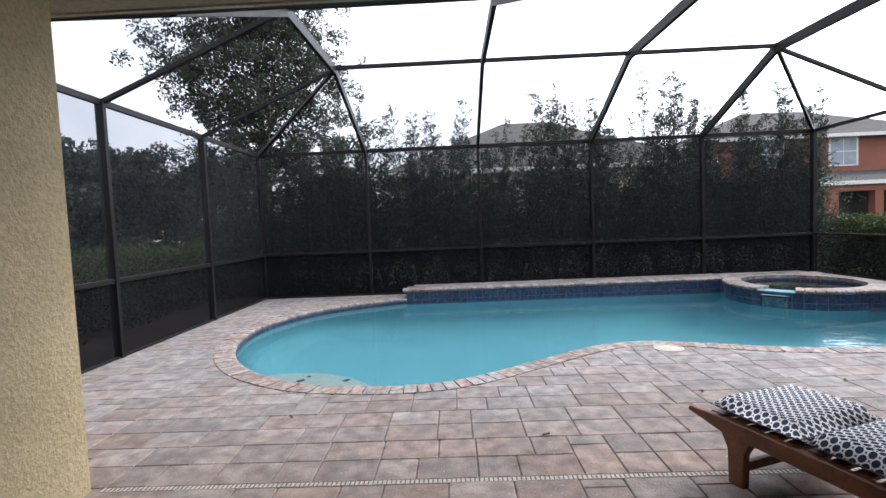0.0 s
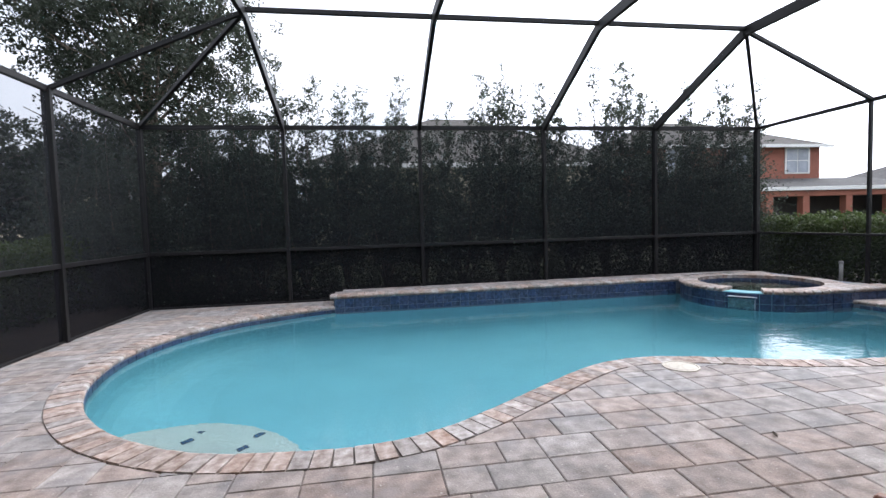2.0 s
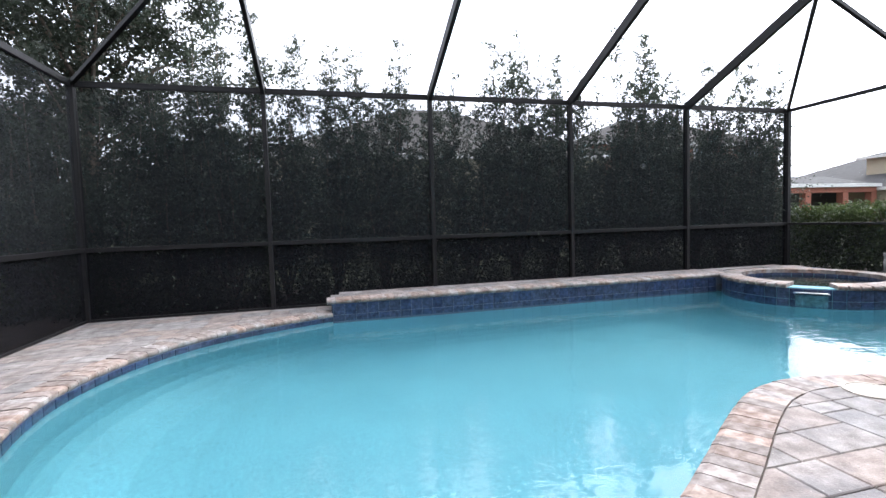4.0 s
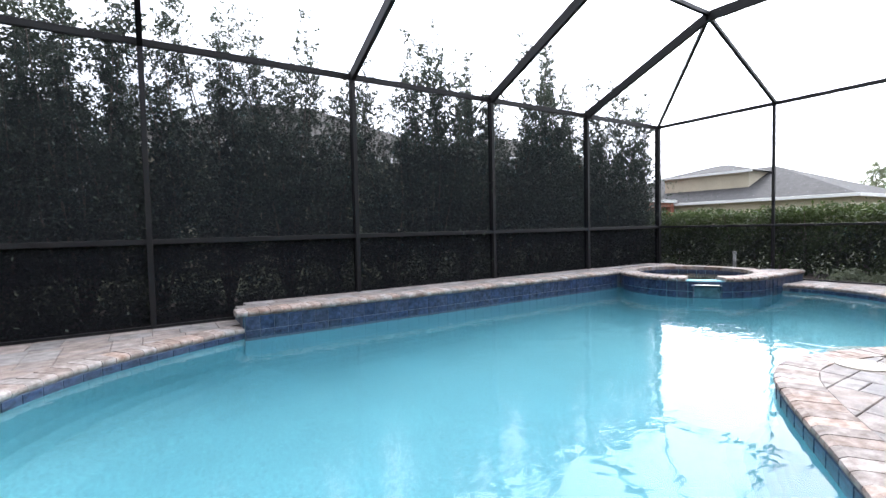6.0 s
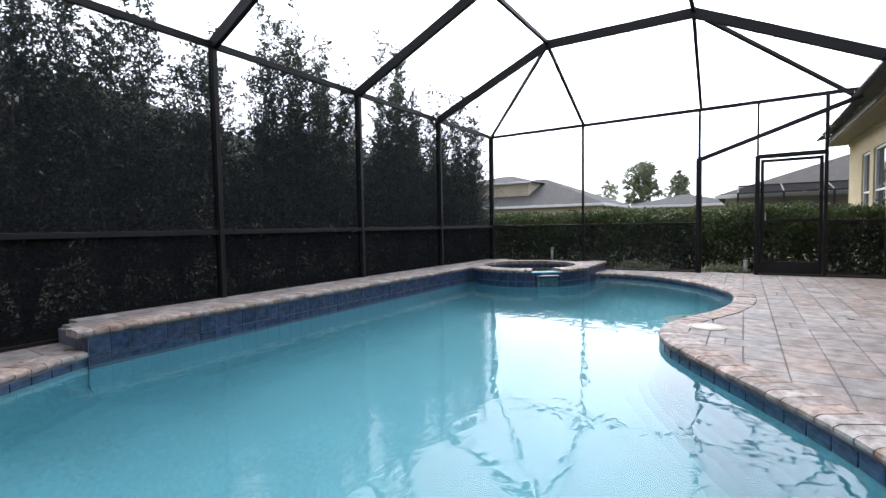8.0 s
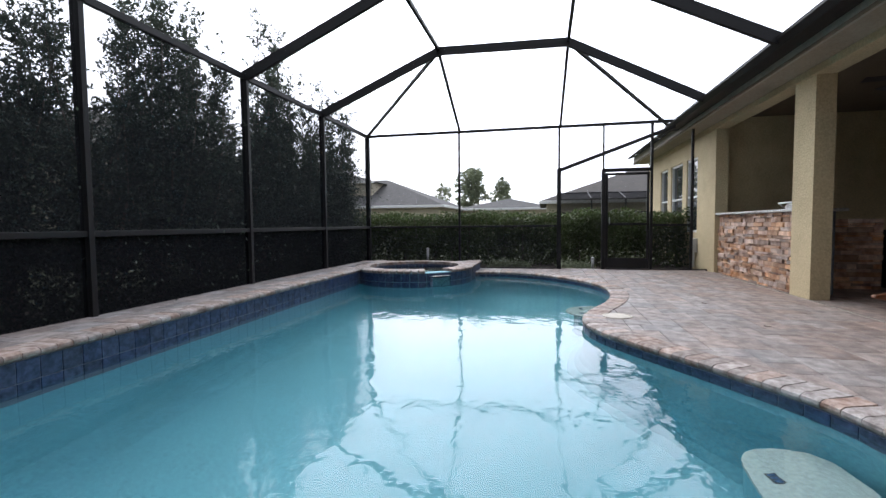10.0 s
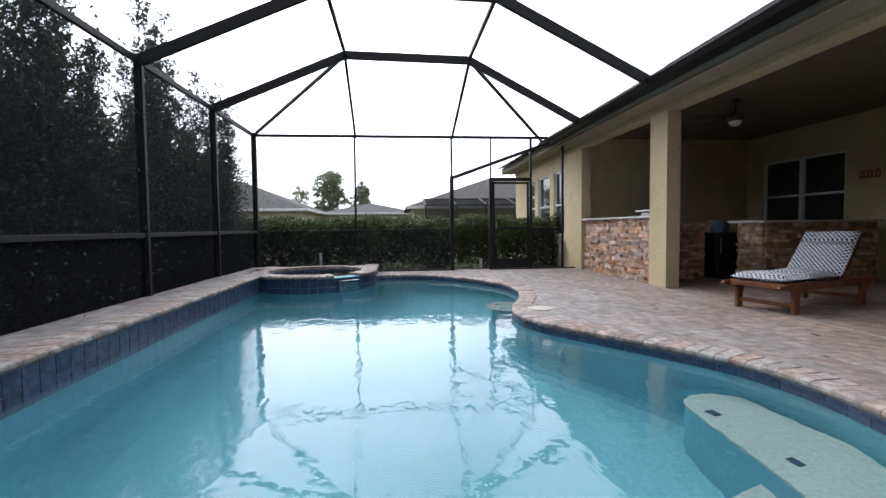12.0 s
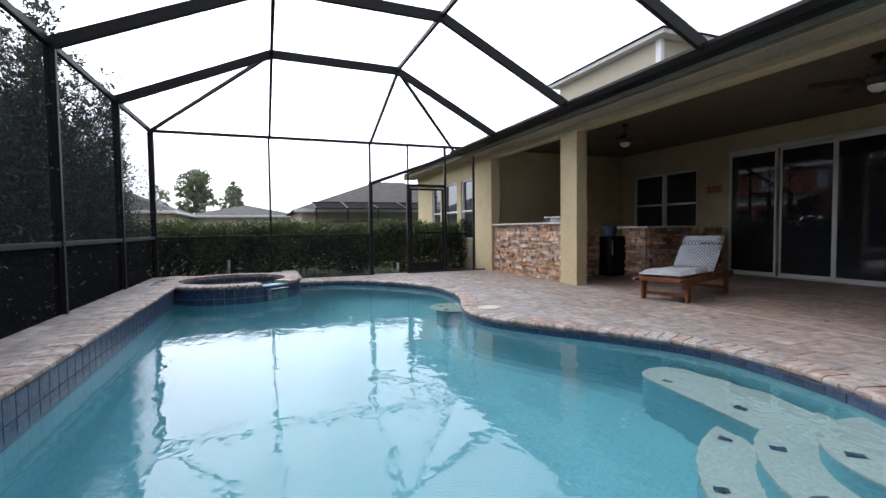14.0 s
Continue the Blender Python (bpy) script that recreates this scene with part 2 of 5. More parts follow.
M_PVC = material("white_pipe", (0.413, 0.413, 0.396), rough=0.4)
M_LID = material("cream_skimmer_lid", (0.413, 0.375, 0.315), rough=0.6, vary=0.1, scale=20)
M_GROUND = material("lawn_and_mulch", (0.045, 0.06, 0.025), rough=0.95, vary=0.4, scale=0.8, fine=30, bump=0.6, depth=0.03, second=(0.08, 0.085, 0.04))
M_MULCH = material("dark_mulch", (0.045, 0.03, 0.022), rough=0.95, vary=0.4, scale=5, fine=60, bump=0.8, depth=0.02)
M_BARK = material("grey_brown_bark", (0.12, 0.095, 0.075), rough=0.9, vary=0.35, scale=7, fine=40, bump=0.6, depth=0.02)
M_WET_TILE = material("wet_spill_tile", (0.26, 0.31, 0.40), rough=0.12, vary=0.4, scale=20, bump=0.1)
M_LEAF_PODO = leaf_material("dark_podocarpus_leaf", (0.032, 0.042, 0.033), (0.058, 0.074, 0.054))
M_LEAF_OAK = leaf_material("oak_leaf", (0.022, 0.028, 0.022), (0.042, 0.052, 0.036))
M_LEAF_HEDGE = leaf_material("bright_hedge_leaf", (0.024, 0.038, 0.012), (0.060, 0.085, 0.027))
# distance haze of the far trees mixed into the leaf colour; low plants share it
M_LEAF_FAR = leaf_material("pale_leaf_with_far_haze", (0.15, 0.18, 0.115), (0.23, 0.26, 0.165))


# ---- building helpers ----
def mesh_of(name, bm, mat):
    me = bpy.data.meshes.new(name)
    bm.normal_update()
    bm.to_mesh(me)
    bm.free()
    me.materials.append(mat)
    return me


def part(name, bm, mat, parent=None, label=""):
    ob = new(name, mesh_of(name, bm, mat))
    ob.parent = parent
    if label:
        ob["label"] = label
    return ob


def structure(name, bm, mat, label, category):
    return tagged(part(name, bm, mat), label, category, kind="structure")


def thing(name, label, category, at=(0, 0, 0), rz=0.0, group=""):
    ob = new(name)
    ob.matrix_world = pose(*at, 0, 0, rz)
    return tagged(ob, label, category, group)


def add_box(bm, lo, hi, bevel=0.0, m=None):
    """A box between two corners, its edges rounded by bevel."""
    r = bmesh.ops.create_cube(bm, size=1.0)
    vs = r["verts"]
    c = [(a + b) / 2 for a, b in zip(lo, hi)]
    s = [abs(b - a) for a, b in zip(lo, hi)]
    for v in vs:
        v.co = Vector([c[i] + v.co[i] * s[i] for i in range(3)])
    if bevel:
        es = list({e for v in vs for e in v.link_edges})
        r = bmesh.ops.bevel(bm, geom=es, offset=bevel, segments=2, affect="EDGES", profile=0.5)
        vs = list({v for f in r["faces"] for v in f.verts} | {v for v in vs if v.is_valid})
    if m is not None:
        for v in vs:
            v.co = m @ v.co
    return vs


def box(lo, hi, bevel=0.0, m=None):
    bm = bmesh.new()
    add_box(bm, lo, hi, bevel, m)
    return bm


def add_bar(bm, a, b, width, height, up=(0, 0, 1), bevel=0.006):
    """A rectangular bar from a to b; height runs towards up."""
    a, b = Vector(a), Vector(b)
    d = (b - a).normalized()
    u = Vector(up)
    if abs(d.dot(u)) > 0.99:
        u = Vector((0, 1, 0))
    s = d.cross(u).normalized()
    u = s.cross(d)
    m = Matrix((s, d, u)).transposed().to_4x4()
    m.translation = (a + b) / 2
    ln = (b - a).length
    add_box(bm, (-width / 2, -ln / 2, -height / 2), (width / 2, ln / 2, height / 2), bevel, m)


def bar(a, b, width, height, up=(0, 0, 1), bevel=0.006):
    bm = bmesh.new()
    add_bar(bm, a, b, width, height, up, bevel)
    return bm


def add_tube(bm, pts, radii, sides=8):
    """A tapered round limb through points."""
    rings = []
    pts = [Vector(p) for p in pts]
    for i, p in enumerate(pts):
        d = (pts[min(i + 1, len(pts) - 1)] - pts[max(i - 1, 0)]).normalized()
        s = d.cross(Vector((0.3, 0.9, 0.1))).normalized()
        t = d.cross(s)
        rings.append([bm.verts.new(p + radii[i] * (math.cos(k * 2 * math.pi / sides) * s + math.sin(k * 2 * math.pi / sides) * t)) for k in range(sides)])
    for r0, r1 in zip(rings, rings[1:]):
        for k in range(sides):
            bm.faces.new((r0[k], r0[(k + 1) % sides], r1[(k + 1) % sides], r1[k]))
    bm.faces.new(rings[0])
    bm.faces.new(rings[-1])


def tube(pts, radii, sides=8):
    bm = bmesh.new()
    add_tube(bm, pts, radii, sides)
    bmesh.ops.recalc_face_normals(bm, faces=bm.faces)
    for f in bm.faces:
        f.smooth = True
    return bm


def lathe(profile, sides=24):
    """A turned body from (radius, height) pairs."""
    bm = bmesh.new()
    rings = [[bm.verts.new((r * math.cos(k * 2 * math.pi / sides), r * math.sin(k * 2 * math.pi / sides), z)) for k in range(sides)] for r, z in profile]
    for r0, r1 in zip(rings, rings[1:]):
        for k in range(sides):
            bm.faces.new((r0[k], r0[(k + 1) % sides], r1[(k + 1) % sides], r1[k]))
    bm.faces.new(rings[0])
    bm.faces.new(rings[-1])
    bmesh.ops.recalc_face_normals(bm, faces=bm.faces)
    return bm


def prism(outline, z0, z1):
    """A solid with that plan between two heights."""
    bm = bmesh.new()
    lo = [bm.verts.new((x, y, z0)) for x, y in outline]
    hi = [bm.verts.new((x, y, z1)) for x, y in outline]
    n = len(lo)
    for i in range(n):
        bm.faces.new((lo[i], lo[(i + 1) % n], hi[(i + 1) % n], hi[i]))
    bm.faces.new(hi)
    bm.faces.new(lo[::-1])
    bmesh.ops.recalc_face_normals(bm, faces=bm.faces)
    return bm


def leaves(name, centres, length, width, mat, parent, rng, droop=0.0, label=""):
    """One mesh of small pointed leaves, one at each centre."""
    n = len(centres)
    d = rng.normal(size=(n, 3))
    d[:, 2] -= droop
    d /= np.linalg.norm(d, axis=1)[:, None]
    e = rng.normal(size=(n, 3))
    s = np.cross(d, e)
    s /= np.linalg.norm(s, axis=1)[:, None] + 1e-9
    ln = (length * rng.uniform(0.6, 1.35, n))[:, None]
    wd = (width * rng.uniform(0.7, 1.3, n))[:, None]
    c = np.asarray(centres)
    v = np.stack([c - d * ln / 2, c + s * wd / 2, c + d * ln / 2, c - s * wd / 2], axis=1).reshape(-1, 3)
    me = bpy.data.meshes.new(name)
    me.vertices.add(4 * n)
    me.vertices.foreach_set("co", v.astype(np.float32).ravel())
    me.loops.add(4 * n)
    me.loops.foreach_set("vertex_index", np.arange(4 * n, dtype=np.int32))
    me.polygons.add(n)
    me.polygons.foreach_set("loop_start", np.arange(0, 4 * n, 4, dtype=np.int32))
    me.update(calc_edges=True)
    me.materials.append(mat)
    ob = new(name, me)
    ob.parent = parent
    if label:
        ob["label"] = label
    return ob


# ---- plan of the pool ----
def smooth_line(pts, closed, steps):
    """A Catmull-Rom line through plan points."""
    out, n = [], len(pts)
    for i in range(n if closed else n - 1):
        p = [Vector(pts[(i + k) % n] if closed else pts[min(max(i + k, 0), n - 1)]) for k in (-1, 0, 1, 2)]
        for j in range(steps):
            t = j / steps
            q = 0.5 * (2 * p[1] + (p[2] - p[0]) * t + (2 * p[0] - 5 * p[1] + 4 * p[2] - p[3]) * t * t + (3 * p[1] - p[0] - 3 * p[2] + p[3]) * t ** 3)
            out.append((q.x, q.y))
    if not closed:
        out.append(tuple(pts[-1]))
    return out


WALL_Y, WALL_X0, RIM = 9.12, -0.58, 0.178
SPA, SPA_IN, SPA_OUT = (6.45, 8.29), 0.88, 1.15
PLAT_Y = 7.16
# deck edge of the pool, from the end of the raised wall round to the spa platform
EDGE = smooth_line([(WALL_X0, 9.14), (-1.27, 8.8), (-1.93, 8.34), (-2.4, 7.65), (-2.6, 6.8), (-2.48, 5.95), (-2.2, 5.3), (-1.85, 4.83), (-1.45, 4.5), (-1.0, 4.27),
                    (-0.45, 4.17), (0.05, 4.17), (0.5, 4.31), (1.05, 4.66), (1.6, 5.04), (2.05, 5.29), (2.5, 5.37), (3.0, 5.26), (3.6, 5.02), (4.3, 4.86),
                    (5.1, 4.87), (5.75, 5.1), (6.38, 5.53), (6.88, 6.1), (7.06, 6.7), (6.98, PLAT_Y)], False, 6)
A0, A1 = math.radians(-75), math.radians(-218)
SPA_ARC = [(SPA[0] + SPA_OUT * math.cos(A0 + (A1 - A0) * k / 28), SPA[1] + SPA_OUT * math.sin(A0 + (A1 - A0) * k / 28)) for k in range(29)]
SPA_ARC = [p for p in SPA_ARC if p[1] < WALL_Y - 0.02]
WATER_LINE = EDGE + SPA_ARC + [(SPA_ARC[-1][0], WALL_Y), (WALL_X0, WALL_Y)]


def edge_distance(x, y):
    """Distance to the deck edge, positive outside the pool, with the nearest place and the outward way."""
    best = (1e9, None, None)
    for (ax, ay), (bx, by) in zip(EDGE, EDGE[1:]):
        dx, dy = bx - ax, by - ay
        t = max(0.0, min(1.0, ((x - ax) * dx + (y - ay) * dy) / (dx * dx + dy * dy + 1e-12)))
        px, py = ax + dx * t, ay + dy * t
        q = math.hypot(x - px, y - py)
        if q < best[0]:
            k = math.hypot(dx, dy) + 1e-9
            best = (q, (px, py), (-dy / k, dx / k))
    q, p, nrm = best
    side = (x - p[0]) * nrm[0] + (y - p[1]) * nrm[1]
    return (-q if side > 0 else q), p, (-nrm[0], -nrm[1])


# ---- ground and deck ----
DX0, DX1, DY1 = -3.78, 7.95, 9.92
bm = bmesh.new()
for x0, y0, x1, y1 in ((-400, -400, DX0, 400), (DX1, -400, 400, 400), (DX0, DY1, DX1, 400), (DX0, -400, DX1, -1.9)):
    bm.faces.new([bm.verts.new(p) for p in ((x0, y0, -0.07), (x1, y0, -0.07), (x1, y1, -0.07), (x0, y1, -0.07))])
bmesh.ops.remove_doubles(bm, verts=bm.verts, dist=0.001)
structure("ground", bm, M_GROUND, "dark green lawn round the house", "ground")
for nm, x0, y0, x1, y1 in (("mulch_bed", DX1 + 0.01, 2.6, 10.3, 11.6), ("mulch_bed", -6.0, 2.6, DX0 - 0.01, 11.6), ("mulch_bed", DX0, DY1 + 0.01, DX1, 12.0)):
    structure(nm, box((x0, y0, -0.2), (x1, y1, -0.045)), M_MULCH, "dark brown mulch bed under the hedge", "mulch")

bm = bmesh.new()
outer = [(DX0, -1.86), (DX1, -1.86), (DX1, DY1), (DX0, DY1)]
for ring in (outer, WATER_LINE):
    vs = [bm.verts.new((x, y, -0.012)) for x, y in ring]
    for a, b in zip(vs, vs[1:] + vs[:1]):
        bm.edges.new((a, b))
bmesh.ops.triangle_fill(bm, edges=bm.edges[:], use_beauty=True)
for f in bm.faces:
    if f.normal.z < 0:
        f.normal_flip()
floor = structure("floor", bm, M_BED, "pool deck of tan and grey concrete pavers", "deck")

# ---- pool ----
pool = thing("swimming_pool", "freeform swimming pool with turquoise water and pale plaster", "pool")
WATER_Z, FLOOR_Z = -0.092, -1.35
bm = bmesh.new()
n_w = len(WATER_LINE)
cx, cy = 2.0, 6.8
levels = [(-0.19, 1.0), (-0.8, 1.0), (-0.98, 0.99), (-1.12, 0.97), (-1.23, 0.935), (-1.31, 0.88), (FLOOR_Z, 0.80)]
rings = [[bm.verts.new((cx + (x - cx) * k, cy + (y - cy) * k, z)) for x, y in WATER_LINE] for z, k in levels]
for r0, r1 in zip(rings, rings[1:]):
    for i in range(n_w):
        bm.faces.new((r0[i], r0[(i + 1) % n_w], r1[(i + 1) % n_w], r1[i]))
es = [bm.edges.get((rings[-1][i], rings[-1][(i + 1) % n_w])) for i in range(n_w)]
bmesh.ops.triangle_fill(bm, edges=es, use_beauty=True)
bmesh.ops.recalc_face_normals(bm, faces=bm.faces)
part("basin", bm, M_PLASTER, pool, "pale turquoise plaster basin")
bm = bmesh.new()
vs = [bm.verts.new((x, y, WATER_Z)) for x, y in WATER_LINE]
for a, b in zip(vs, vs[1:] + vs[:1]):
    bm.edges.new((a, b))
bmesh.ops.triangle_fill(bm, edges=bm.edges[:], use_beauty=True)
for f in bm.faces:
    if f.normal.z < 0:
        f.normal_flip()
water = part("water", bm, M_WATER, pool, "clear rippled turquoise water")
water.visible_shadow = False


def disc_plan(c, r, n=40):
    return [(c[0] + r * math.cos(k * 2 * math.pi / n), c[1] + r * math.sin(k * 2 * math.pi / n)) for k in range(n)]


def clip_inside(plan):
    """Keeps a plan within the pool's wall."""
    out = []
    for x, y in plan:
        d, p, w = edge_distance(x, y)
        out.append((p[0] - w[0] * 0.004, p[1] - w[1] * 0.004) if d > -0.004 else (x, y))
    return out


STEP_C = (-1.55, 4.50)
for r, z in ((0.565, -0.33), (0.865, -0.60), (1.165, -0.88)):
    part("step_body", prism(clip_inside(disc_plan(STEP_C, r - 0.01, 72)), FLOOR_Z - 0.02, z - 0.03), M_PLASTER, pool)
    part("step", prism(clip_inside(disc_plan(STEP_C, r, 72)), z - 0.03, z), M_STEP, pool, "pale plaster entry step")
# bench at the height of the middle step, its end rounded
TIP = (0.24, 4.50)
bench = [(TIP[0] + 0.21 * math.cos(a), TIP[1] + 0.24 * math.sin(a)) for a in [math.pi * (k / 12 - 0.5) for k in range(13)]] + [(-0.25, 4.765), (-0.78, 4.795), (-1.2, 4.80), (-1.2, 4.2), (-0.4, 4.05)]
part("bench_body", prism(clip_inside([(0.99 * x, 4.3 + (y - 4.3) * 0.98) for x, y in bench]), FLOOR_Z - 0.02, -0.634), M_PLASTER, pool)
part("bench", prism(clip_inside(bench), -0.632, -0.602), M_STEP, pool, "pale plaster underwater bench")
part("step_body", prism(clip_inside(disc_plan((3.60, 5.10), 0.30, 40)), FLOOR_Z - 0.02, -0.30), M_PLASTER, pool)
part("step", prism(clip_inside(disc_plan((3.60, 5.12), 0.38, 40)), -0.30, -0.27), M_STEP, pool, "small rounded corner step under water")
for x, y, z, a in ((0.14, 4.635, -0.597, 12), (-0.47, 4.605, -0.597, 8), (-0.94, 4.93, -0.595, 42), (-0.57, 4.885, -0.875, 25), (-1.29, 4.865, -0.325, 42), (-0.93, 5.38, -0.875, 55), (-1.34, 5.22, -0.595, 66), (3.45, 5.32, -0.265, 0), (3.74, 5.30, -0.265, 20)):
    mark = part("step_marker", box((-0.042, -0.028, -0.003), (0.042, 0.028, 0.003), 0.002, pose(x, y, z, 0, 0, a)), M_MARK, pool, "dark mosaic tile marker")
    for q in (-0.026, 0.0, 0.026):
        part("chip", box((q - 0.010, -0.019, 0.003), (q + 0.008, 0.018, 0.0045), 0.001, pose(x, y, z, 0, 0, a)), M_CHIP, mark, "blue mosaic chip")

# bullnose coping and waterline tiles of the deck edge
def bullnose(depth, width, thick):
    """One coping stone: inner edge rounded, at the origin, running to +y."""
    bm = bmesh.new()
    prof = [(0.02, -thick), (0.004, -thick * 0.75), (0.0, -thick * 0.5), (0.004, -thick * 0.22), (0.018, -0.006), (0.035, 0.0), (depth, 0.0), (depth, -thick)]
    a = [bm.verts.new((-width / 2, y, z)) for y, z in prof]
    b = [bm.verts.new((width / 2, y, z)) for y, z in prof]
    k = len(prof)
    for i in range(k):
        bm.faces.new((a[i], a[(i + 1) % k], b[(i + 1) % k], b[i]))
    bm.faces.new(a[::-1])
    bm.faces.new(b)
    bmesh.ops.recalc_face_normals(bm, faces=bm.faces)
    return bm


def along(line, spacing):
    """Places and headings at even steps along a plan line."""
    out, left = [], spacing / 2
    for (ax, ay), (bx, by) in zip(line, line[1:]):
        d = math.hypot(bx - ax, by - ay)
        while left <= d:
            t = left / d
            out.append((ax + (bx - ax) * t, ay + (by - ay) * t, math.atan2(by - ay, bx - ax)))
            left += spacing
        left -= d
    return out


def heading_mean(pts, k=3):
    out = []
    for i, (x, y, a) in enumerate(pts):
        w = pts[max(0, i - k):i + k + 1]
        out.append((x, y, math.atan2(sum(math.sin(q[2]) for q in w), sum(math.cos(q[2]) for q in w))))
    return out


rng = random.Random(4)
stone_mesh = mesh_of("coping_stone", bullnose(0.235, 0.107, 0.06), M_COPING)
tile_mesh = mesh_of("waterline_tile", box((-0.072, -0.01, -0.072), (0.072, 0.004, 0.072), 0.003), M_TILE)


def piece(name, me, m, parent):
    ob = new(name, me)
    ob.parent = parent
    ob.matrix_basis = m
    return ob


coping = thing("pool_coping", "rounded tan paver coping round the pool edge", "coping")
for x, y, a in heading_mean(along(EDGE, 0.112)):
    # the line runs with the pool on its left, so outward is to its right
    m = pose(x, y, 0.004 + rng.uniform(-0.002, 0.002), 0, 0, math.degrees(a) + 180) @ pose(0, -0.015, 0, rng.uniform(-0.5, 0.5), 0, rng.uniform(-1, 1))
    piece("coping_stone", stone_mesh, m, coping)
back_bm = bmesh.new()
prev = None
for i, (x, y) in enumerate(EDGE):
    (ax, ay), (bx, by) = EDGE[max(0, i - 1)], EDGE[min(len(EDGE) - 1, i + 1)]
    q = math.hypot(bx - ax, by - ay)
    # outward lies to the right of the line's run
    cur = [back_bm.verts.new((x + (by - ay) / q * 0.001, y - (bx - ax) / q * 0.001, z)) for z in (-0.02, -0.27)]
    if prev:
        back_bm.faces.new((prev[0], prev[1], cur[1], cur[0]))
    prev = cur
band = thing("waterline_tiles", "dark blue glazed slate tile band at the waterline", "tile band")
part("grout_bed", back_bm, M_GROUT, band)
for x, y, a in heading_mean(along(EDGE, 0.149), 2):
    piece("tile", tile_mesh, pose(x, y, -0.132, 0, 0, math.degrees(a) + 180) @ pose(0, 0.004, 0), band)

# raised wall along the hedge side
wall = thing("raised_pool_wall", "raised pool wall faced with dark blue tiles and paver cap", "pool wall")
part("core", box((WALL_X0, WALL_Y - 0.003, -0.3), (5.75, 9.72, RIM - 0.055)), M_GROUT, wall)
for row in range(2):
    for k in range(44):
        x = WALL_X0 + 0.08 + 0.149 * k
        if x < 5.6:
            piece("tile", tile_mesh, pose(x, WALL_Y, RIM - 0.135 - row * 0.149, 0, 0, 0), wall)
piece("tile", tile_mesh, pose(WALL_X0 - 0.004, WALL_Y + 0.085, RIM - 0.135, 0, 0, -90), wall)
k = 0
while WALL_X0 + 0.112 * k < 5.75:
    piece("coping_stone", stone_mesh, pose(WALL_X0 - 0.02 + 0.112 * k, WALL_Y - 0.03, RIM + rng.uniform(-0.002, 0.002), 0, 0, rng.uniform(-1, 1)), wall)
    k += 1
cap_mesh = mesh_of("cap_paver", box((-0.17, -0.115, -0.03), (0.17, 0.115, 0.0), 0.004), M_PAVER)
for r in range(2):
    for k in range(18):
        piece("cap_paver", cap_mesh, pose(WALL_X0 + 0.15 + r * 0.12 + 0.346 * k, WALL_Y + 0.325 + 0.236 * r, RIM - 0.002, 0, 0, 0), wall)

# ---- spa ----
spa = thing("spa", "round raised spa with paver rim and blue tile", "spa")
ring_n = 64
rim_mesh = mesh_of("rim_stone", bullnose(0.30, 0.107, 0.06), M_COPING)
bm = bmesh.new()
loops = []
for r, z in ((SPA_OUT - 0.008, -0.9), (SPA_OUT - 0.008, RIM - 0.05), (SPA_IN + 0.02, RIM - 0.05), (SPA_IN, RIM - 0.6), (0.35, RIM - 0.62)):
    loops.append([bm.verts.new((SPA[0] + r * math.cos(k * 2 * math.pi / ring_n), SPA[1] + r * math.sin(k * 2 * math.pi / ring_n), z)) for k in range(ring_n)])
SPILL = math.radians(-142)
for r0, r1 in zip(loops, loops[1:]):
    for k in range(ring_n):
        bm.faces.new((r0[k], r0[(k + 1) % ring_n], r1[(k + 1) % ring_n], r1[k]))
bm.faces.new(loops[-1])
bmesh.ops.recalc_face_normals(bm, faces=bm.faces)
part("shell", bm, M_PLASTER, spa, "pale blue plaster shell")
n_rim = int(2 * math.pi * (SPA_IN + 0.15) / 0.112)
for k in range(n_rim):
    a = k * 2 * math.pi / n_rim
    if abs((a - SPILL + math.pi) % (2 * math.pi) - math.pi) < 0.19:
        continue
    m = pose(SPA[0], SPA[1], RIM + rng.uniform(-0.002, 0.002), 0, 0, math.degrees(a)) @ pose(SPA_OUT + 0.03, 0, 0, 0, 0, 90)
    piece("rim_stone", rim_mesh, m, spa)
n_t = int(2 * math.pi * SPA_OUT / 0.149)
for row in range(3):
    for k in range(n_t):
        a = k * 2 * math.pi / n_t
        if math.sin(a) > 0.75 or math.cos(a) > 0.4:
            continue
        piece("tile", tile_mesh, pose(SPA[0], SPA[1], RIM - 0.135 - row * 0.149, 0, 0, math.degrees(a)) @ pose(SPA_OUT - 0.01, 0, 0, 0, 0, 90), spa)
n_t = int(2 * math.pi * SPA_IN / 0.149)
for k in range(n_t):
    a = k * 360 / n_t
    piece("tile", tile_mesh, pose(SPA[0], SPA[1], RIM - 0.13, 0, 0, a) @ pose(SPA_IN + 0.008, 0, 0, 0, 0, -90), spa)
sp = part("spa_water", prism(disc_plan(SPA, SPA_IN + 0.005, 48), RIM - 0.13, RIM - 0.10), M_SPA_WATER, spa, "still green-grey spa water")
sp.visible_shadow = False
m_sp = pose(SPA[0], SPA[1], 0, 0, 0, math.degrees(SPILL))
part("spillway", box((SPA_IN - 0.02, -0.19, RIM - 0.13), (SPA_OUT + 0.10, 0.19, RIM - 0.105), 0.01, m_sp), M_TILE, spa, "tiled spillway lip")
part("spill_face", box((SPA_OUT - 0.02, -0.17, WATER_Z - 0.05), (SPA_OUT + 0.075, 0.17, RIM - 0.132), 0.006, m_sp), M_WET_TILE, spa, "wet tiled face under the spillway")
part("spill_lip", box((SPA_OUT + 0.06, -0.165, RIM - 0.104), (SPA_OUT + 0.105, 0.165, RIM - 0.096), 0.003, m_sp), M_STEEL, spa, "thin bright spillway lip")
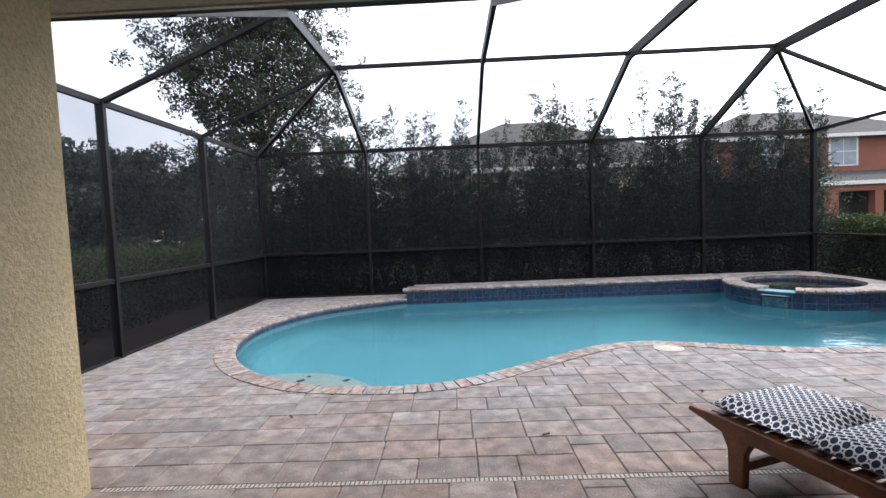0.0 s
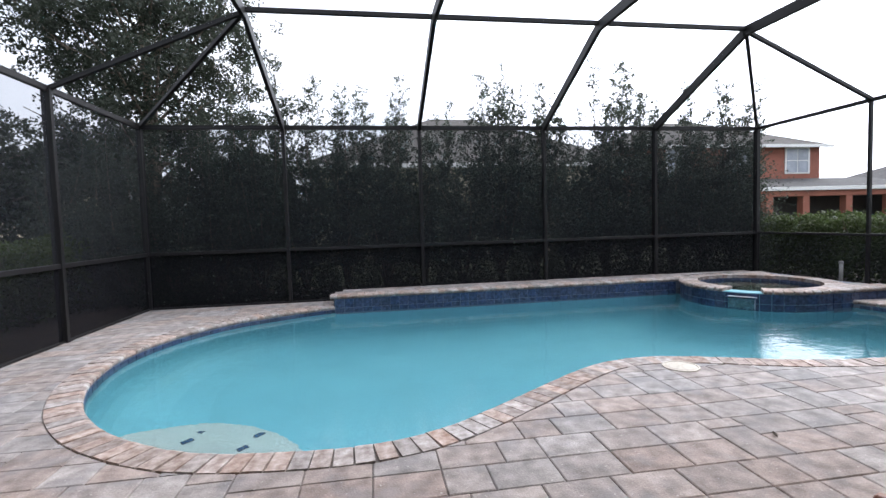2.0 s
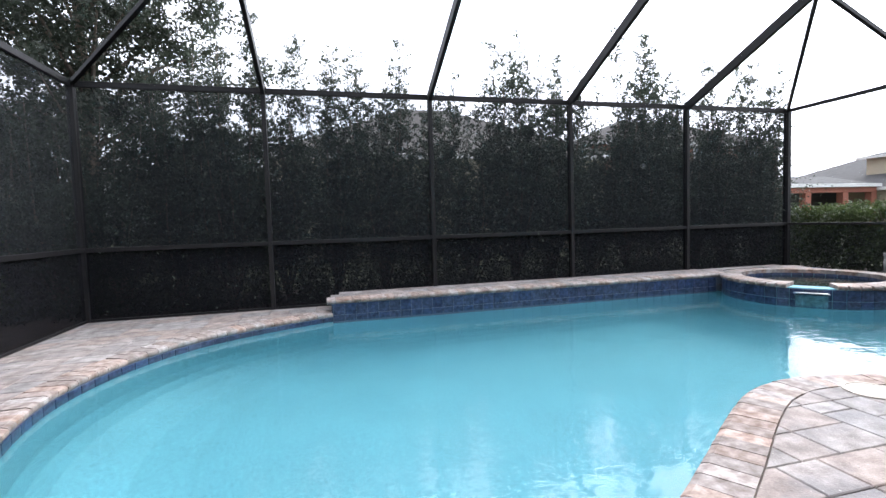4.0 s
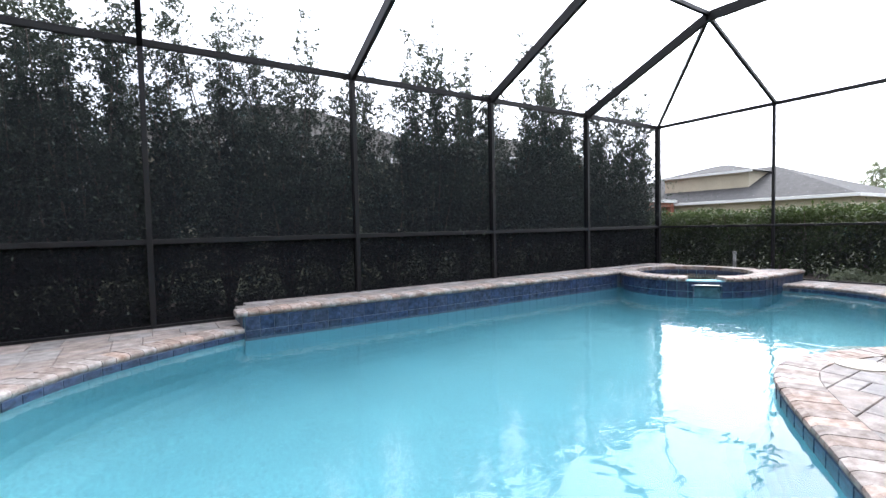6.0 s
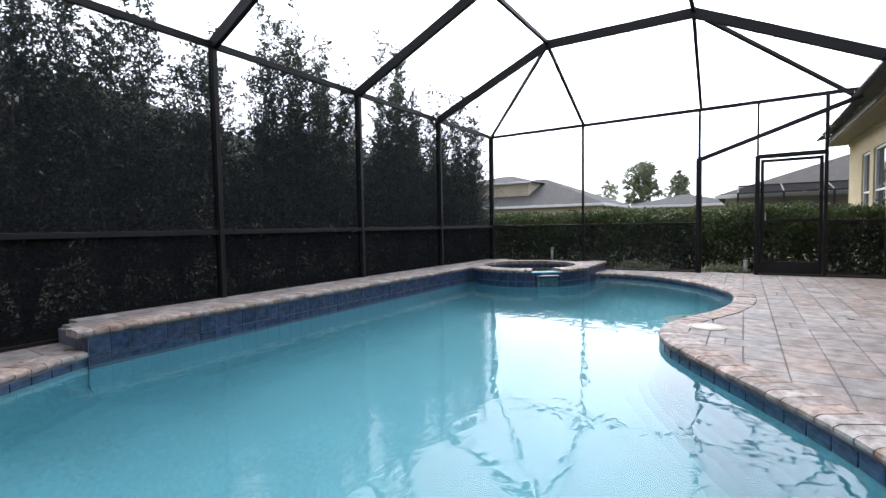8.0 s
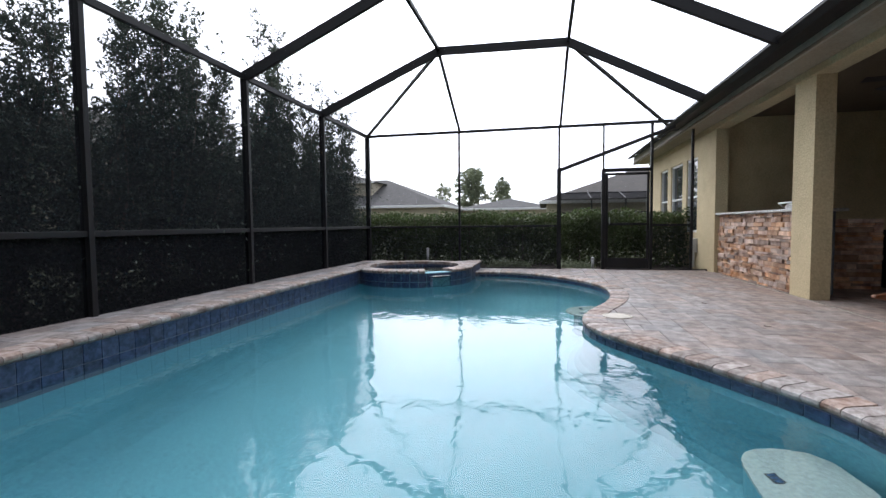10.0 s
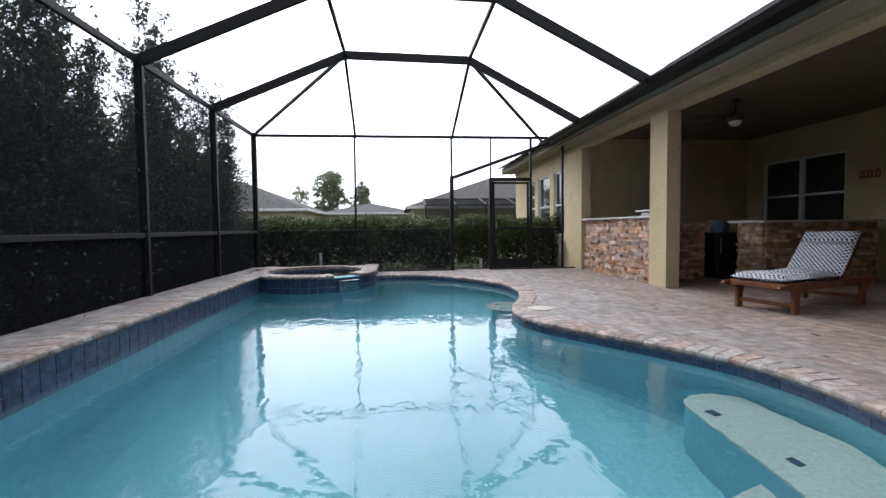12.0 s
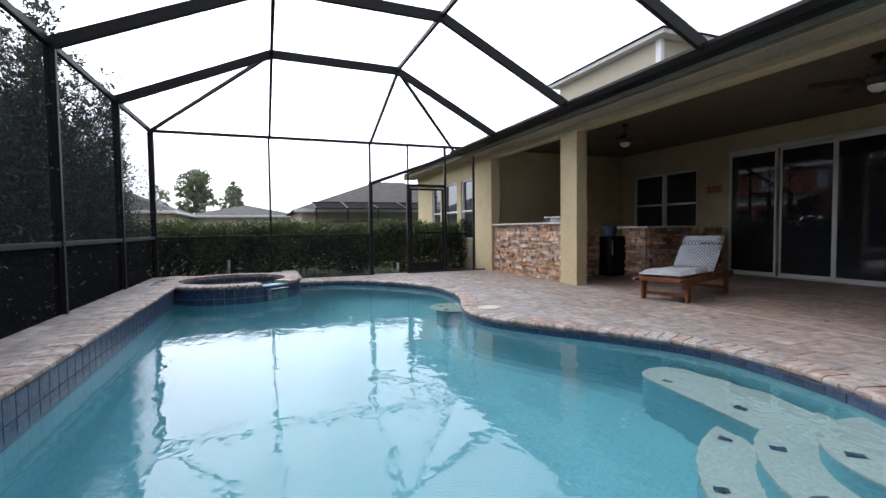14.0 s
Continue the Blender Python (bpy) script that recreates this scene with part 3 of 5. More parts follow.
fall = part("water_fall", box((SPA_OUT + 0.095, -0.17, WATER_Z - 0.01), (SPA_OUT + 0.105, 0.17, RIM - 0.10), 0.003, m_sp), M_SPA_WATER, spa, "thin sheet of falling water")
fall.visible_shadow = False
out_p = [(SPA[0] + (SPA_OUT + 0.0) * math.cos(a), SPA[1] + (SPA_OUT + 0.0) * math.sin(a)) for a in [math.radians(-82 + 172 * k / 30) for k in range(31)]]
plan = out_p + [(5.76, 9.44), (5.76, 9.72), (7.76, 9.72), (7.76, PLAT_Y), (6.65, PLAT_Y)]
platform = part("platform", prism(plan, -0.5, RIM - 0.032), M_GROUT, spa, "low platform round the spa")
for i in range(9):
    for j in range(12):
        x, y = 5.6 + i * 0.346 + (j % 2) * 0.15, PLAT_Y + 0.13 + j * 0.236
        far = math.hypot(x - SPA[0], y - SPA[1])
        if far > SPA_OUT + 0.09 and x < 7.62 and y < 9.66 and (x > SPA[0] + 0.3 or y > 9.3):
            piece("cap_paver", cap_mesh, pose(x, y, RIM - 0.006, 0, 0, 0), spa)
for row in range(2):
    for k in range(7):
        piece("tile", tile_mesh, pose(6.72 + k * 0.149, PLAT_Y - 0.004, RIM - 0.135 - row * 0.149, 0, 0, 0), spa)
for k in range(10):
    piece("rim_stone", rim_mesh, pose(6.69 + k * 0.112, PLAT_Y - 0.04, RIM + 0.002, 0, 0, 0), spa)

# ---- screen enclosure ----
EZ, UZ, UZS = 3.02, 3.97, 3.93
CX0, CX1, CY1 = -3.65, 7.81, 9.78
POSTS_N = (-3.65, -1.38, 0.965, 3.30, 5.56, 7.81)
POSTS_EW = (9.78, 7.58, 5.42)
RIDGE_X = (-1.40, 0.965, 3.28, 5.56)
HOUSE_X = (-1.45, 1.02, 3.51, 5.99)
UY0, UY1 = 5.39, 7.56
cage = thing("screen_enclosure", "dark bronze aluminium pool cage with black insect screen", "pool cage")


def frame_bar(a, b, w, h, name="beam"):
    return part(name, bar(a, b, w, h, bevel=0.004), M_BRONZE, cage)


for x in POSTS_N:
    frame_bar((x, CY1, -0.03), (x, CY1, EZ), 0.075 if x in (CX0, CX1) else 0.055, 0.10, "post")
for y in POSTS_EW[1:]:
    frame_bar((CX0, y, -0.03), (CX0, y, EZ), 0.10, 0.055, "post")
frame_bar((CX0, 3.3, -0.03), (CX0, 3.3, EZ), 0.10, 0.055, "post")
frame_bar((CX0, CY1, EZ), (CX1, CY1, EZ), 0.05, 0.075)
frame_bar((CX0, 2.52, EZ), (CX0, CY1, EZ), 0.05, 0.075)
frame_bar((CX1, 2.6, EZ), (CX1, CY1, EZ), 0.05, 0.06)
frame_bar((CX0, CY1 - 0.01, 0.925), (CX1, CY1 - 0.01, 0.925), 0.05, 0.055, "chair_rail")
frame_bar((CX0 + 0.01, 2.52, 0.925), (CX0 + 0.01, CY1, 0.925), 0.05, 0.055, "chair_rail")
frame_bar((CX1 - 0.01, 5.46, 0.925), (CX1 - 0.01, CY1, 0.925), 0.035, 0.04, "chair_rail")
for a, b in (((CX0, CY1, 0.0), (CX1, CY1, 0.0)), ((CX0, 2.52, 0.0), (CX0, CY1, 0.0)), ((CX1, 2.55, 0.0), (CX1, 4.5, 0.0)), ((CX1, 5.46, 0.0), (CX1, CY1, 0.0))):
    frame_bar(a, b, 0.05, 0.05, "base_rail")
# east wall with its door
frame_bar((CX1, 7.62, 0), (CX1, 7.62, EZ), 0.05, 0.045, "post")
frame_bar((CX1, 5.46, 0), (CX1, 5.46, 2.08), 0.10, 0.085, "post")
frame_bar((CX1, 5.46, 2.0), (CX1, 5.46, EZ), 0.05, 0.045, "post")
frame_bar((CX1, 4.56, 0), (CX1, 4.56, 2.09), 0.09, 0.075, "post")
frame_bar((CX1, 4.56, 2.0), (CX1, 4.56, EZ), 0.04, 0.035, "post")
frame_bar((CX1, 3.62, 0), (CX1, 3.62, EZ), 0.06, 0.05, "post")
frame_bar((CX1, 2.86, 0), (CX1, 2.86, EZ), 0.05, 0.05, "post")
frame_bar((CX1, 3.62, 2.07), (CX1, 4.56, 2.07), 0.05, 0.075)
frame_bar((CX1, 2.86, 0.925), (CX1, 3.62, 0.925), 0.035, 0.04, "chair_rail")
# roof frame
for x, hx in zip(RIDGE_X, HOUSE_X):
    nx = min(POSTS_N, key=lambda q: abs(q - x))
    big = dict(w=0.055, h=0.14)
    frame_bar((nx, CY1, EZ), (x, UY1, UZ), **big, name="rafter")
    frame_bar((x, UY1 + 0.03, UZ), (x, UY0 - 0.03, UZS), **big, name="rafter")
    frame_bar((x, UY0, UZS), (hx, 3.22, 2.99), **big, name="rafter")
for y in (UY0, UY1):
    frame_bar((RIDGE_X[0], y, (UZ if y > 6 else UZS) + 0.03), (RIDGE_X[-1], y, (UZ if y > 6 else UZS) + 0.03), 0.05, 0.06, "purlin")
for rx, px in ((RIDGE_X[0], CX0), (RIDGE_X[-1], CX1)):
    for a, b in (((rx, UY1, UZ), (px, CY1, EZ)), ((rx, UY1, UZ), (px, 7.60, EZ)), ((rx, UY0, UZS), (px, 5.44, EZ)), ((rx, UY0, UZS), (px + (0.35 if px > 0 else -0.2), 3.24, 3.0))):
        frame_bar(a, b, 0.05, 0.055, "hip_bar")


def pane(pts, mat, label="", name="screen_panel"):
    bm = bmesh.new()
    bm.faces.new([bm.verts.new(p) for p in pts])
    return part(name, bm, mat, cage, label)


for x0, x1 in zip(POSTS_N, POSTS_N[1:]):
    pane([(x0, CY1, 0.945), (x1, CY1, 0.945), (x1, CY1, EZ), (x0, CY1, EZ)], M_SCREEN)
    pane([(x0, CY1, 0.0), (x1, CY1, 0.0), (x1, CY1, 0.905), (x0, CY1, 0.905)], M_SCREEN_LOW, "dense dark screen below the rail")
ys = (CY1, 7.58, 5.42, 3.3)
for y0, y1 in zip(ys, ys[1:]):
    pane([(CX0, y0, 0.945), (CX0, y1, 0.945), (CX0, y1, EZ), (CX0, y0, EZ)], M_SCREEN)
    pane([(CX0, y0, 0.0), (CX0, y1, 0.0), (CX0, y1, 0.905), (CX0, y0, 0.905)], M_SCREEN_LOW, "dense dark screen below the rail")
for y0, y1, z0, z1, mt in ((CY1, 7.62, 0.945, EZ, M_SCREEN_TOP), (7.62, 5.46, 0.945, EZ, M_SCREEN_TOP), (CY1, 7.62, 0, 0.905, M_SCREEN), (7.62, 5.46, 0, 0.905, M_SCREEN),
                           (5.46, 4.56, 0, EZ, M_SCREEN_TOP), (4.56, 3.62, 2.1, EZ, M_SCREEN_TOP), (3.62, 2.86, 0.945, EZ, M_SCREEN_TOP), (3.62, 2.86, 0, 0.905, M_SCREEN)):
    pane([(CX1, y0, z0), (CX1, y1, z0), (CX1, y1, z1), (CX1, y0, z1)], mt)
for (x0, x1), (h0, h1), (p0, p1) in zip(zip(RIDGE_X, RIDGE_X[1:]), zip(HOUSE_X, HOUSE_X[1:]), zip(POSTS_N[1:], POSTS_N[2:])):
    pane([(p0, CY1, EZ), (p1, CY1, EZ), (x1, UY1, UZ), (x0, UY1, UZ)], M_SCREEN_TOP)
    pane([(x0, UY1, UZ), (x1, UY1, UZ), (x1, UY0, UZ), (x0, UY0, UZ)], M_SCREEN_TOP)
    pane([(x0, UY0, UZ), (x1, UY0, UZ), (h1, 3.22, 3.02), (h0, 3.22, 3.02)], M_SCREEN_TOP)
for rx, px, nx in ((RIDGE_X[0], CX0, POSTS_N[1]), (RIDGE_X[-1], CX1, POSTS_N[4])):
    pane([(rx, UY1, UZ), (nx, CY1, EZ), (px, CY1, EZ)], M_SCREEN_TOP)
    pane([(rx, UY1, UZ), (px, CY1, EZ), (px, 7.6, EZ)], M_SCREEN_TOP)
    pane([(rx, UY1, UZ), (px, 7.6, EZ), (px, 5.44, EZ), (rx, UY0, UZ)], M_SCREEN_TOP)
    pane([(rx, UY0, UZ), (px, 5.44, EZ), (px, 3.24, 3.0)], M_SCREEN_TOP)
screen_door = thing("screen_door", "dark bronze screen door in the pool cage", "door")
for a, b in (((CX1 + 0.02, 3.68, 0.03), (CX1 + 0.02, 3.68, 2.02)), ((CX1 + 0.02, 4.49, 0.03), (CX1 + 0.02, 4.49, 2.02)), ((CX1 + 0.02, 3.68, 1.99), (CX1 + 0.02, 4.49, 1.99)), ((CX1 + 0.02, 3.68, 0.95), (CX1 + 0.02, 4.49, 0.95))):
    part("door_frame", bar(a, b, 0.03, 0.05, bevel=0.003), M_BRONZE, screen_door)
part("kick_plate", box((CX1 + 0.012, 3.70, 0.03), (CX1 + 0.028, 4.47, 0.24), 0.003), M_BRONZE, screen_door)
part("handle", bar((CX1 - 0.03, 4.44, 0.95), (CX1 - 0.03, 4.44, 1.10), 0.02, 0.02), M_STEEL, screen_door, "small silver handle")
bm = bmesh.new()
bm.faces.new([bm.verts.new(p) for p in ((CX1 + 0.02, 3.68, 0.24), (CX1 + 0.02, 4.49, 0.24), (CX1 + 0.02, 4.49, 1.99), (CX1 + 0.02, 3.68, 1.99))])
part("door_screen", bm, M_SCREEN_TOP, screen_door)
leader = thing("downspout", "dark bronze gutter leader sloping along the cage wall", "downspout")
part("pipe", bar((CX1 - 0.06, 3.2, 2.9), (CX1 - 0.06, 5.44, 2.10), 0.06, 0.075, bevel=0.012), M_BRONZE, leader)
part("drop", bar((CX1 - 0.06, 5.47, 2.13), (CX1 - 0.06, 5.47, 0.02), 0.06, 0.075, bevel=0.012), M_BRONZE, leader)

# ---- house ----
FRONT, BACK, CEIL = 2.56, -1.66, 2.98
THIN = 0.22


def wall_with_holes(x0, x1, z0, z1, y0, y1, holes):
    """A wall along x between y0 and y1 with rectangular openings (x0, x1, z0, z1)."""
    bm = bmesh.new()
    xs = sorted({x0, x1, *[h[0] for h in holes], *[h[1] for h in holes]})
    for a, b in zip(xs, xs[1:]):
        mid = (a + b) / 2
        cuts = sorted((h[2], h[3]) for h in holes if h[0] < mid < h[1])
        z = z0
        for c0, c1 in cuts:
            if c0 > z:
                add_box(bm, (a, y0, z), (b, y1, c0))
            z = c1
        if z < z1:
            add_box(bm, (a, y0, z), (b, y1, z1))
    bmesh.ops.remove_doubles(bm, verts=bm.verts, dist=0.0005)
    return bm


SLIDE = [4.45, 3.44, 2.46, 1.48, 0.50]
structure("wall_south", wall_with_holes(-4.6, 8.1, -0.05, 3.0, BACK - 0.2, BACK, [(SLIDE[-1], SLIDE[0], -0.05, 2.62), (5.23, 7.20, 0.88, 2.36)]), M_STUCCO, "tan stucco wall under the covered patio", "wall")
structure("wall_front", wall_with_holes(-5.5, 13.2, -0.05, 3.0, FRONT - THIN, FRONT, [(-1.72, 4.10, -0.05, 2.745), (4.58, 7.42, -0.05, 2.75), (8.50, 9.28, 0.75, 2.38), (9.60, 10.62, 0.75, 2.38), (10.95, 11.72, 0.75, 2.38)]), M_STUCCO, "tan stucco front wall with patio openings and pillar", "wall")
structure("wall_east", box((7.66, BACK, -0.05), (7.88, FRONT - THIN, CEIL)), M_STUCCO, "tan stucco end wall of the patio", "wall")
structure("wall_west", box((-1.95, BACK, -0.05), (-1.72, FRONT - THIN, CEIL)), M_STUCCO, "tan stucco end wall of the patio", "wall")
structure("wall_gable", box((13.0, -6, -0.05), (13.2, FRONT - THIN, 3.0)), M_STUCCO, "tan stucco end wall of the house", "wall")
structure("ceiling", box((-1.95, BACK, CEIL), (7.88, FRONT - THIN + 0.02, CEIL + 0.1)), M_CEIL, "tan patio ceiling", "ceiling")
# unseen box added behind the sliding doors: these four block leaking sky light
structure("wall_rear_unseen", box((-4.6, -6.2, -0.05), (13.2, -6.0, 3.0)), M_STUCCO, "unseen rear wall added to keep sky light out", "wall")
structure("wall_end_unseen", box((-4.6, -6.0, -0.05), (-4.4, BACK - 0.2, 3.0)), M_STUCCO, "tan stucco end wall of the house", "wall")
structure("floor_inside_unseen", box((-4.4, -6.0, -0.09), (13.0, BACK - 0.19, -0.052)), M_BED, "unseen floor added to close the box behind the doors", "floor")
structure("ceiling_inside_unseen", box((-4.6, -6.2, 3.002), (13.2, BACK - 0.01, 3.06)), M_CEIL, "unseen ceiling added to keep sky light out", "ceiling")
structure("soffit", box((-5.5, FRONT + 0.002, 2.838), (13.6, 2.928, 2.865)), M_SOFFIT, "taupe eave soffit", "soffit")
structure("fascia", box((-5.5, 2.93, 2.828), (13.6, 2.965, 3.03), 0.004), M_FASCIA, "taupe painted fascia board", "fascia")
structure("trim_eave", box((-5.5, 2.966, 2.828), (13.6, 2.976, 2.868), 0.003), M_CEIL, "brown drip trim along the fascia", "trim")
structure("trim_frieze", box((-5.5, FRONT + 0.001, 2.745), (13.2, FRONT + 0.03, 2.837), 0.004), M_STUCCO, "tan stucco band under the soffit", "trim")
gut = thing("roof_gutter", "dark bronze gutter along the eave", "gutter")
bm = bmesh.new()
prof = [(0.0, 0.09), (0.0, 0.0), (0.20, 0.0), (0.235, 0.03), (0.26, 0.055), (0.26, 0.09), (0.25, 0.09), (0.245, 0.06), (0.195, 0.012), (0.012, 0.012), (0.012, 0.09)]
va = [bm.verts.new((-5.5, 3.005 + a, 2.92 + b)) for a, b in prof]
vb = [bm.verts.new((8.3, 3.005 + a, 2.92 + b)) for a, b in prof]
for i in range(len(prof)):
    j = (i + 1) % len(prof)
    bm.faces.new((va[i], va[j], vb[j], vb[i]))
bm.faces.new(va)
bm.faces.new(vb)
bmesh.ops.recalc_face_normals(bm, faces=bm.faces)
part("trough", bm, M_BRONZE, gut)
part("gutter_end", box((8.301, 3.0, 2.915), (8.34, 3.27, 3.015), 0.008), M_BRONZE, gut)


def roof_plane(name, x0, x1, y0, z0, slope, rows, step, label):
    """A shingled slope that rises towards -y: courses overlap."""
    bm = bmesh.new()
    rg = random.Random(9)
    for r in range(rows):
        ya, za = y0 - r * step, z0 + r * step * slope
        yb, zb = ya - step * 1.05, za + step * 1.05 * slope
        x = x0 - rg.uniform(0, 0.9)
        while x < x1:
            w = rg.choice((0.3, 0.45, 0.6, 0.9))
            xa, xb = max(x0, x), min(x1, x + w)
            x += w
            if xb - xa < 0.02:
                continue
            lift = rg.uniform(0.012, 0.02)
            q = [bm.verts.new(p) for p in ((xa, ya, za), (xb, ya, za), (xb, ya, za + lift), (xa, ya, za + lift), (xb, yb, zb + 0.003), (xa, yb, zb + 0.003))]
            bm.faces.new((q[0], q[1], q[2], q[3]))
            bm.faces.new((q[3], q[2], q[4], q[5]))
    return structure(name, bm, M_SHINGLE, label, "roof")


roof_plane("roof_patio", -5.5, 13.6, 3.20, 2.985, 0.27, 44, 0.17, "grey asphalt shingle roof above the patio")
upper = thing("upper_storey", "tan stucco upper storey with white fascia", "house storey")
part("storey_wall", box((8.6, -10.0, 3.0), (13.9, -4.0, 6.93)), M_BEIGE, upper)
part("corner_board", box((8.52, -4.09, 3.0), (8.74, -3.95, 6.925), 0.01), M_WHITE, upper, "white corner board")
part("eave_board", box((8.2, -10.3, 6.93), (14.25, -3.7, 7.07), 0.02), M_WHITE, upper, "white eave board")
bm = bmesh.new()
vs = [bm.verts.new(p) for p in ((8.1, -3.6, 7.08), (14.35, -3.6, 7.08), (14.35, -10.4, 7.08), (8.1, -10.4, 7.08), (11.1, -6.7, 8.0), (11.4, -7.3, 8.0))]
for q in ((0, 1, 5, 4), (1, 2, 5), (2, 3, 4, 5), (3, 0, 4)):
    bm.faces.new([vs[i] for i in q])
part("hip_roof", bm, M_SLATE, upper)


def window(name, x0, x1, z0, z1, y, label, cols=1, rows=2, face=1, bar_w=0.045):
    """A white framed window in a wall along x; face +1 looks to +y."""
    w = tagged(new(name), label, "window", kind="structure")
    w.matrix_world = pose(0, 0, 0)
    d0, d1 = sorted((y - 0.10 * face, y - 0.03 * face))
    for lo, hi in (((x0, d0, z0), (x0 + bar_w, d1, z1)), ((x1 - bar_w, d0, z0), (x1, d1, z1)), ((x0 + bar_w, d0, z1 - bar_w), (x1 - bar_w, d1, z1)), ((x0 + bar_w, d0, z0), (x1 - bar_w, d1, z0 + bar_w))):
        part("window_frame", box(lo, hi, 0.006), M_WHITE, w)
    for c in range(1, cols):
        xm = x0 + (x1 - x0) * c / cols
        part("mullion", box((xm - 0.05, d0, z0 + bar_w), (xm + 0.05, d1 + 0.003, z1 - bar_w), 0.006), M_WHITE, w)
    for c in range(cols):
        xa, xb = x0 + (x1 - x0) * c / cols + 0.05, x0 + (x1 - x0) * (c + 1) / cols - 0.05
        for r in range(1, rows):
            zm = z0 + (z1 - z0) * r / rows - 0.04
            part("sash_bar", box((xa, d0 + 0.01, zm - 0.022), (xb, d1 - 0.004, zm + 0.022), 0.005), M_WHITE, w)
    ym = (d0 + d1) / 2 - 0.02 * face
    part("pane", box((x0 + 0.02, ym - 0.004, z0 + 0.02), (x1 - 0.02, ym + 0.004, z1 - 0.02)), M_GLASS, w, "dark reflecting glass")
    return w


window("window_1", 5.23, 7.20, 0.88, 2.36, BACK, "double white-framed window with dark glass", cols=2)
for i, (a, b) in enumerate(((8.50, 9.28), (9.60, 10.62), (10.95, 11.72))):
    window("window_%d" % (i + 2), a, b, 0.75, 2.38, FRONT, "narrow white-framed window in tan stucco")
sl = tagged(new("door_1"), "white-framed sliding glass doors with dark panes", "sliding door", kind="structure")
part("head_track", box((SLIDE[-1], BACK - 0.16, 2.56), (SLIDE[0], BACK - 0.01, 2.62), 0.006), M_WHITE, sl)
part("sill_track", box((SLIDE[-1], BACK - 0.16, -0.01), (SLIDE[0], BACK + 0.005, 0.014), 0.004), M_WHITE, sl)
part("jamb", box((SLIDE[0] - 0.05, BACK - 0.16, 0.015), (SLIDE[0], BACK - 0.012, 2.56), 0.006), M_WHITE, sl)
part("jamb", box((SLIDE[-1], BACK - 0.16, 0.015), (SLIDE[-1] + 0.05, BACK - 0.012, 2.56), 0.006), M_WHITE, sl)
for i, (b, a) in enumerate(zip(SLIDE, SLIDE[1:])):
    off = -0.10 if i % 2 else -0.05
    pn = part("door_panel", box((a + 0.05, BACK + off - 0.008, 0.08), (b - 0.05, BACK + off, 2.50)), M_GLASS, sl, "dark reflecting glass panel")
    for lo, hi in (((a + 0.012, BACK + off - 0.03, 0.016), (a + 0.052, BACK + off + 0.02, 2.555)), ((b - 0.052, BACK + off - 0.03, 0.016), (b - 0.012, BACK + off + 0.02, 2.555)),
                   ((a + 0.055, BACK + off - 0.03, 0.016), (b - 0.055, BACK + off + 0.02, 0.085)), ((a + 0.055, BACK + off - 0.03, 2.495), (b - 0.055, BACK + off + 0.02, 2.555))):
        part("stile", box(lo, hi, 0.005), M_WHITE, pn)

# strip drain along the patio edge
drain = thing("strip_drain", "narrow white slotted deck drain in the pavers", "drain")
part("channel", box((-1.66, 2.545, -0.01), (6.9, 2.585, 0.003)), M_LID, drain)
bm = bmesh.new()
for k in range(330):
    x = -1.64 + k * 0.026
    add_box(bm, (x, 2.549, 0.001), (x + 0.008, 2.581, 0.0045))
tagged(part("slots", bm, M_BED, drain, "row of dark drain slots"), kind="stuff")
lid = thing("skimmer_lid", "round cream skimmer lid set in the deck", "skimmer lid", (2.665, 5.02, 0))
part("lid", lathe([(0.002, 0.012), (0.11, 0.012), (0.125, 0.006), (0.13, 0.004)], 32), M_LID, lid)
part("ring", lathe([(0.132, 0.004), (0.135, 0.009), (0.15, 0.008), (0.152, -0.01)], 32), M_LID, lid)


# ---- kitchen on the patio ----
unit_stone = box((-0.5, -0.5, -0.5), (0.5, 0.5, 0.5))
bmesh.ops.bevel(unit_stone, geom=unit_stone.edges[:], offset=0.05, segments=1, affect="EDGES")
ledge_mesh = mesh_of("ledge_stone", unit_stone, M_STONE)


def veneer(parent, origin, along_v, out_v, length, height, seed):
    """Stacked ledgestone pieces on one face."""
    rg = random.Random(seed)
    ax, ox = Vector(along_v), Vector(out_v)
    rot = Matrix((ax, -ox, Vector((0, 0, 1)))).transposed().to_4x4()
    z = 0.0
    while z < height - 0.005:
        h = min(rg.choice((0.028, 0.036, 0.045, 0.055, 0.07)), height - z)
        if height - z - h < 0.02:
            h = height - z
        x = -rg.uniform(0, 0.2)
        while x < length:
            w = rg.uniform(0.10, 0.36)
            xa, xb = max(0.0, x), min(length, x + w)
            x += w
            if xb - xa < 0.02:
                continue
            d = rg.uniform(0.035, 0.075)
            c = Vector(origin) + ax * ((xa + xb) / 2) + ox * (d / 2 - 0.02) + Vector((0, 0, z + h / 2))
            m = Matrix.Translation(c) @ rot @ Matrix.Diagonal((xb - xa - 0.004, d, h - 0.004, 1))
            piece("ledge_stone", ledge_mesh, m, parent)
        z += h


bar_c = thing("outdoor_bar", "outdoor bar faced with stacked brown ledgestone", "bar counter")
part("body", box((4.59, 2.05, 0.0), (7.41, 2.44, 1.10)), M_GROUT, bar_c)
veneer(bar_c, (4.59, 2.46, 0), (1, 0, 0), (0, 1, 0), 2.82, 1.10, 2)
top = thing("bar_top", "pale granite bar top with thin light edge", "countertop")
part("slab", box((4.586, 1.90, 1.102), (7.414, 2.555, 1.142), 0.008), M_COUNTER, top)
grill = thing("built_in_grill", "stainless steel grill lid on the bar", "grill")
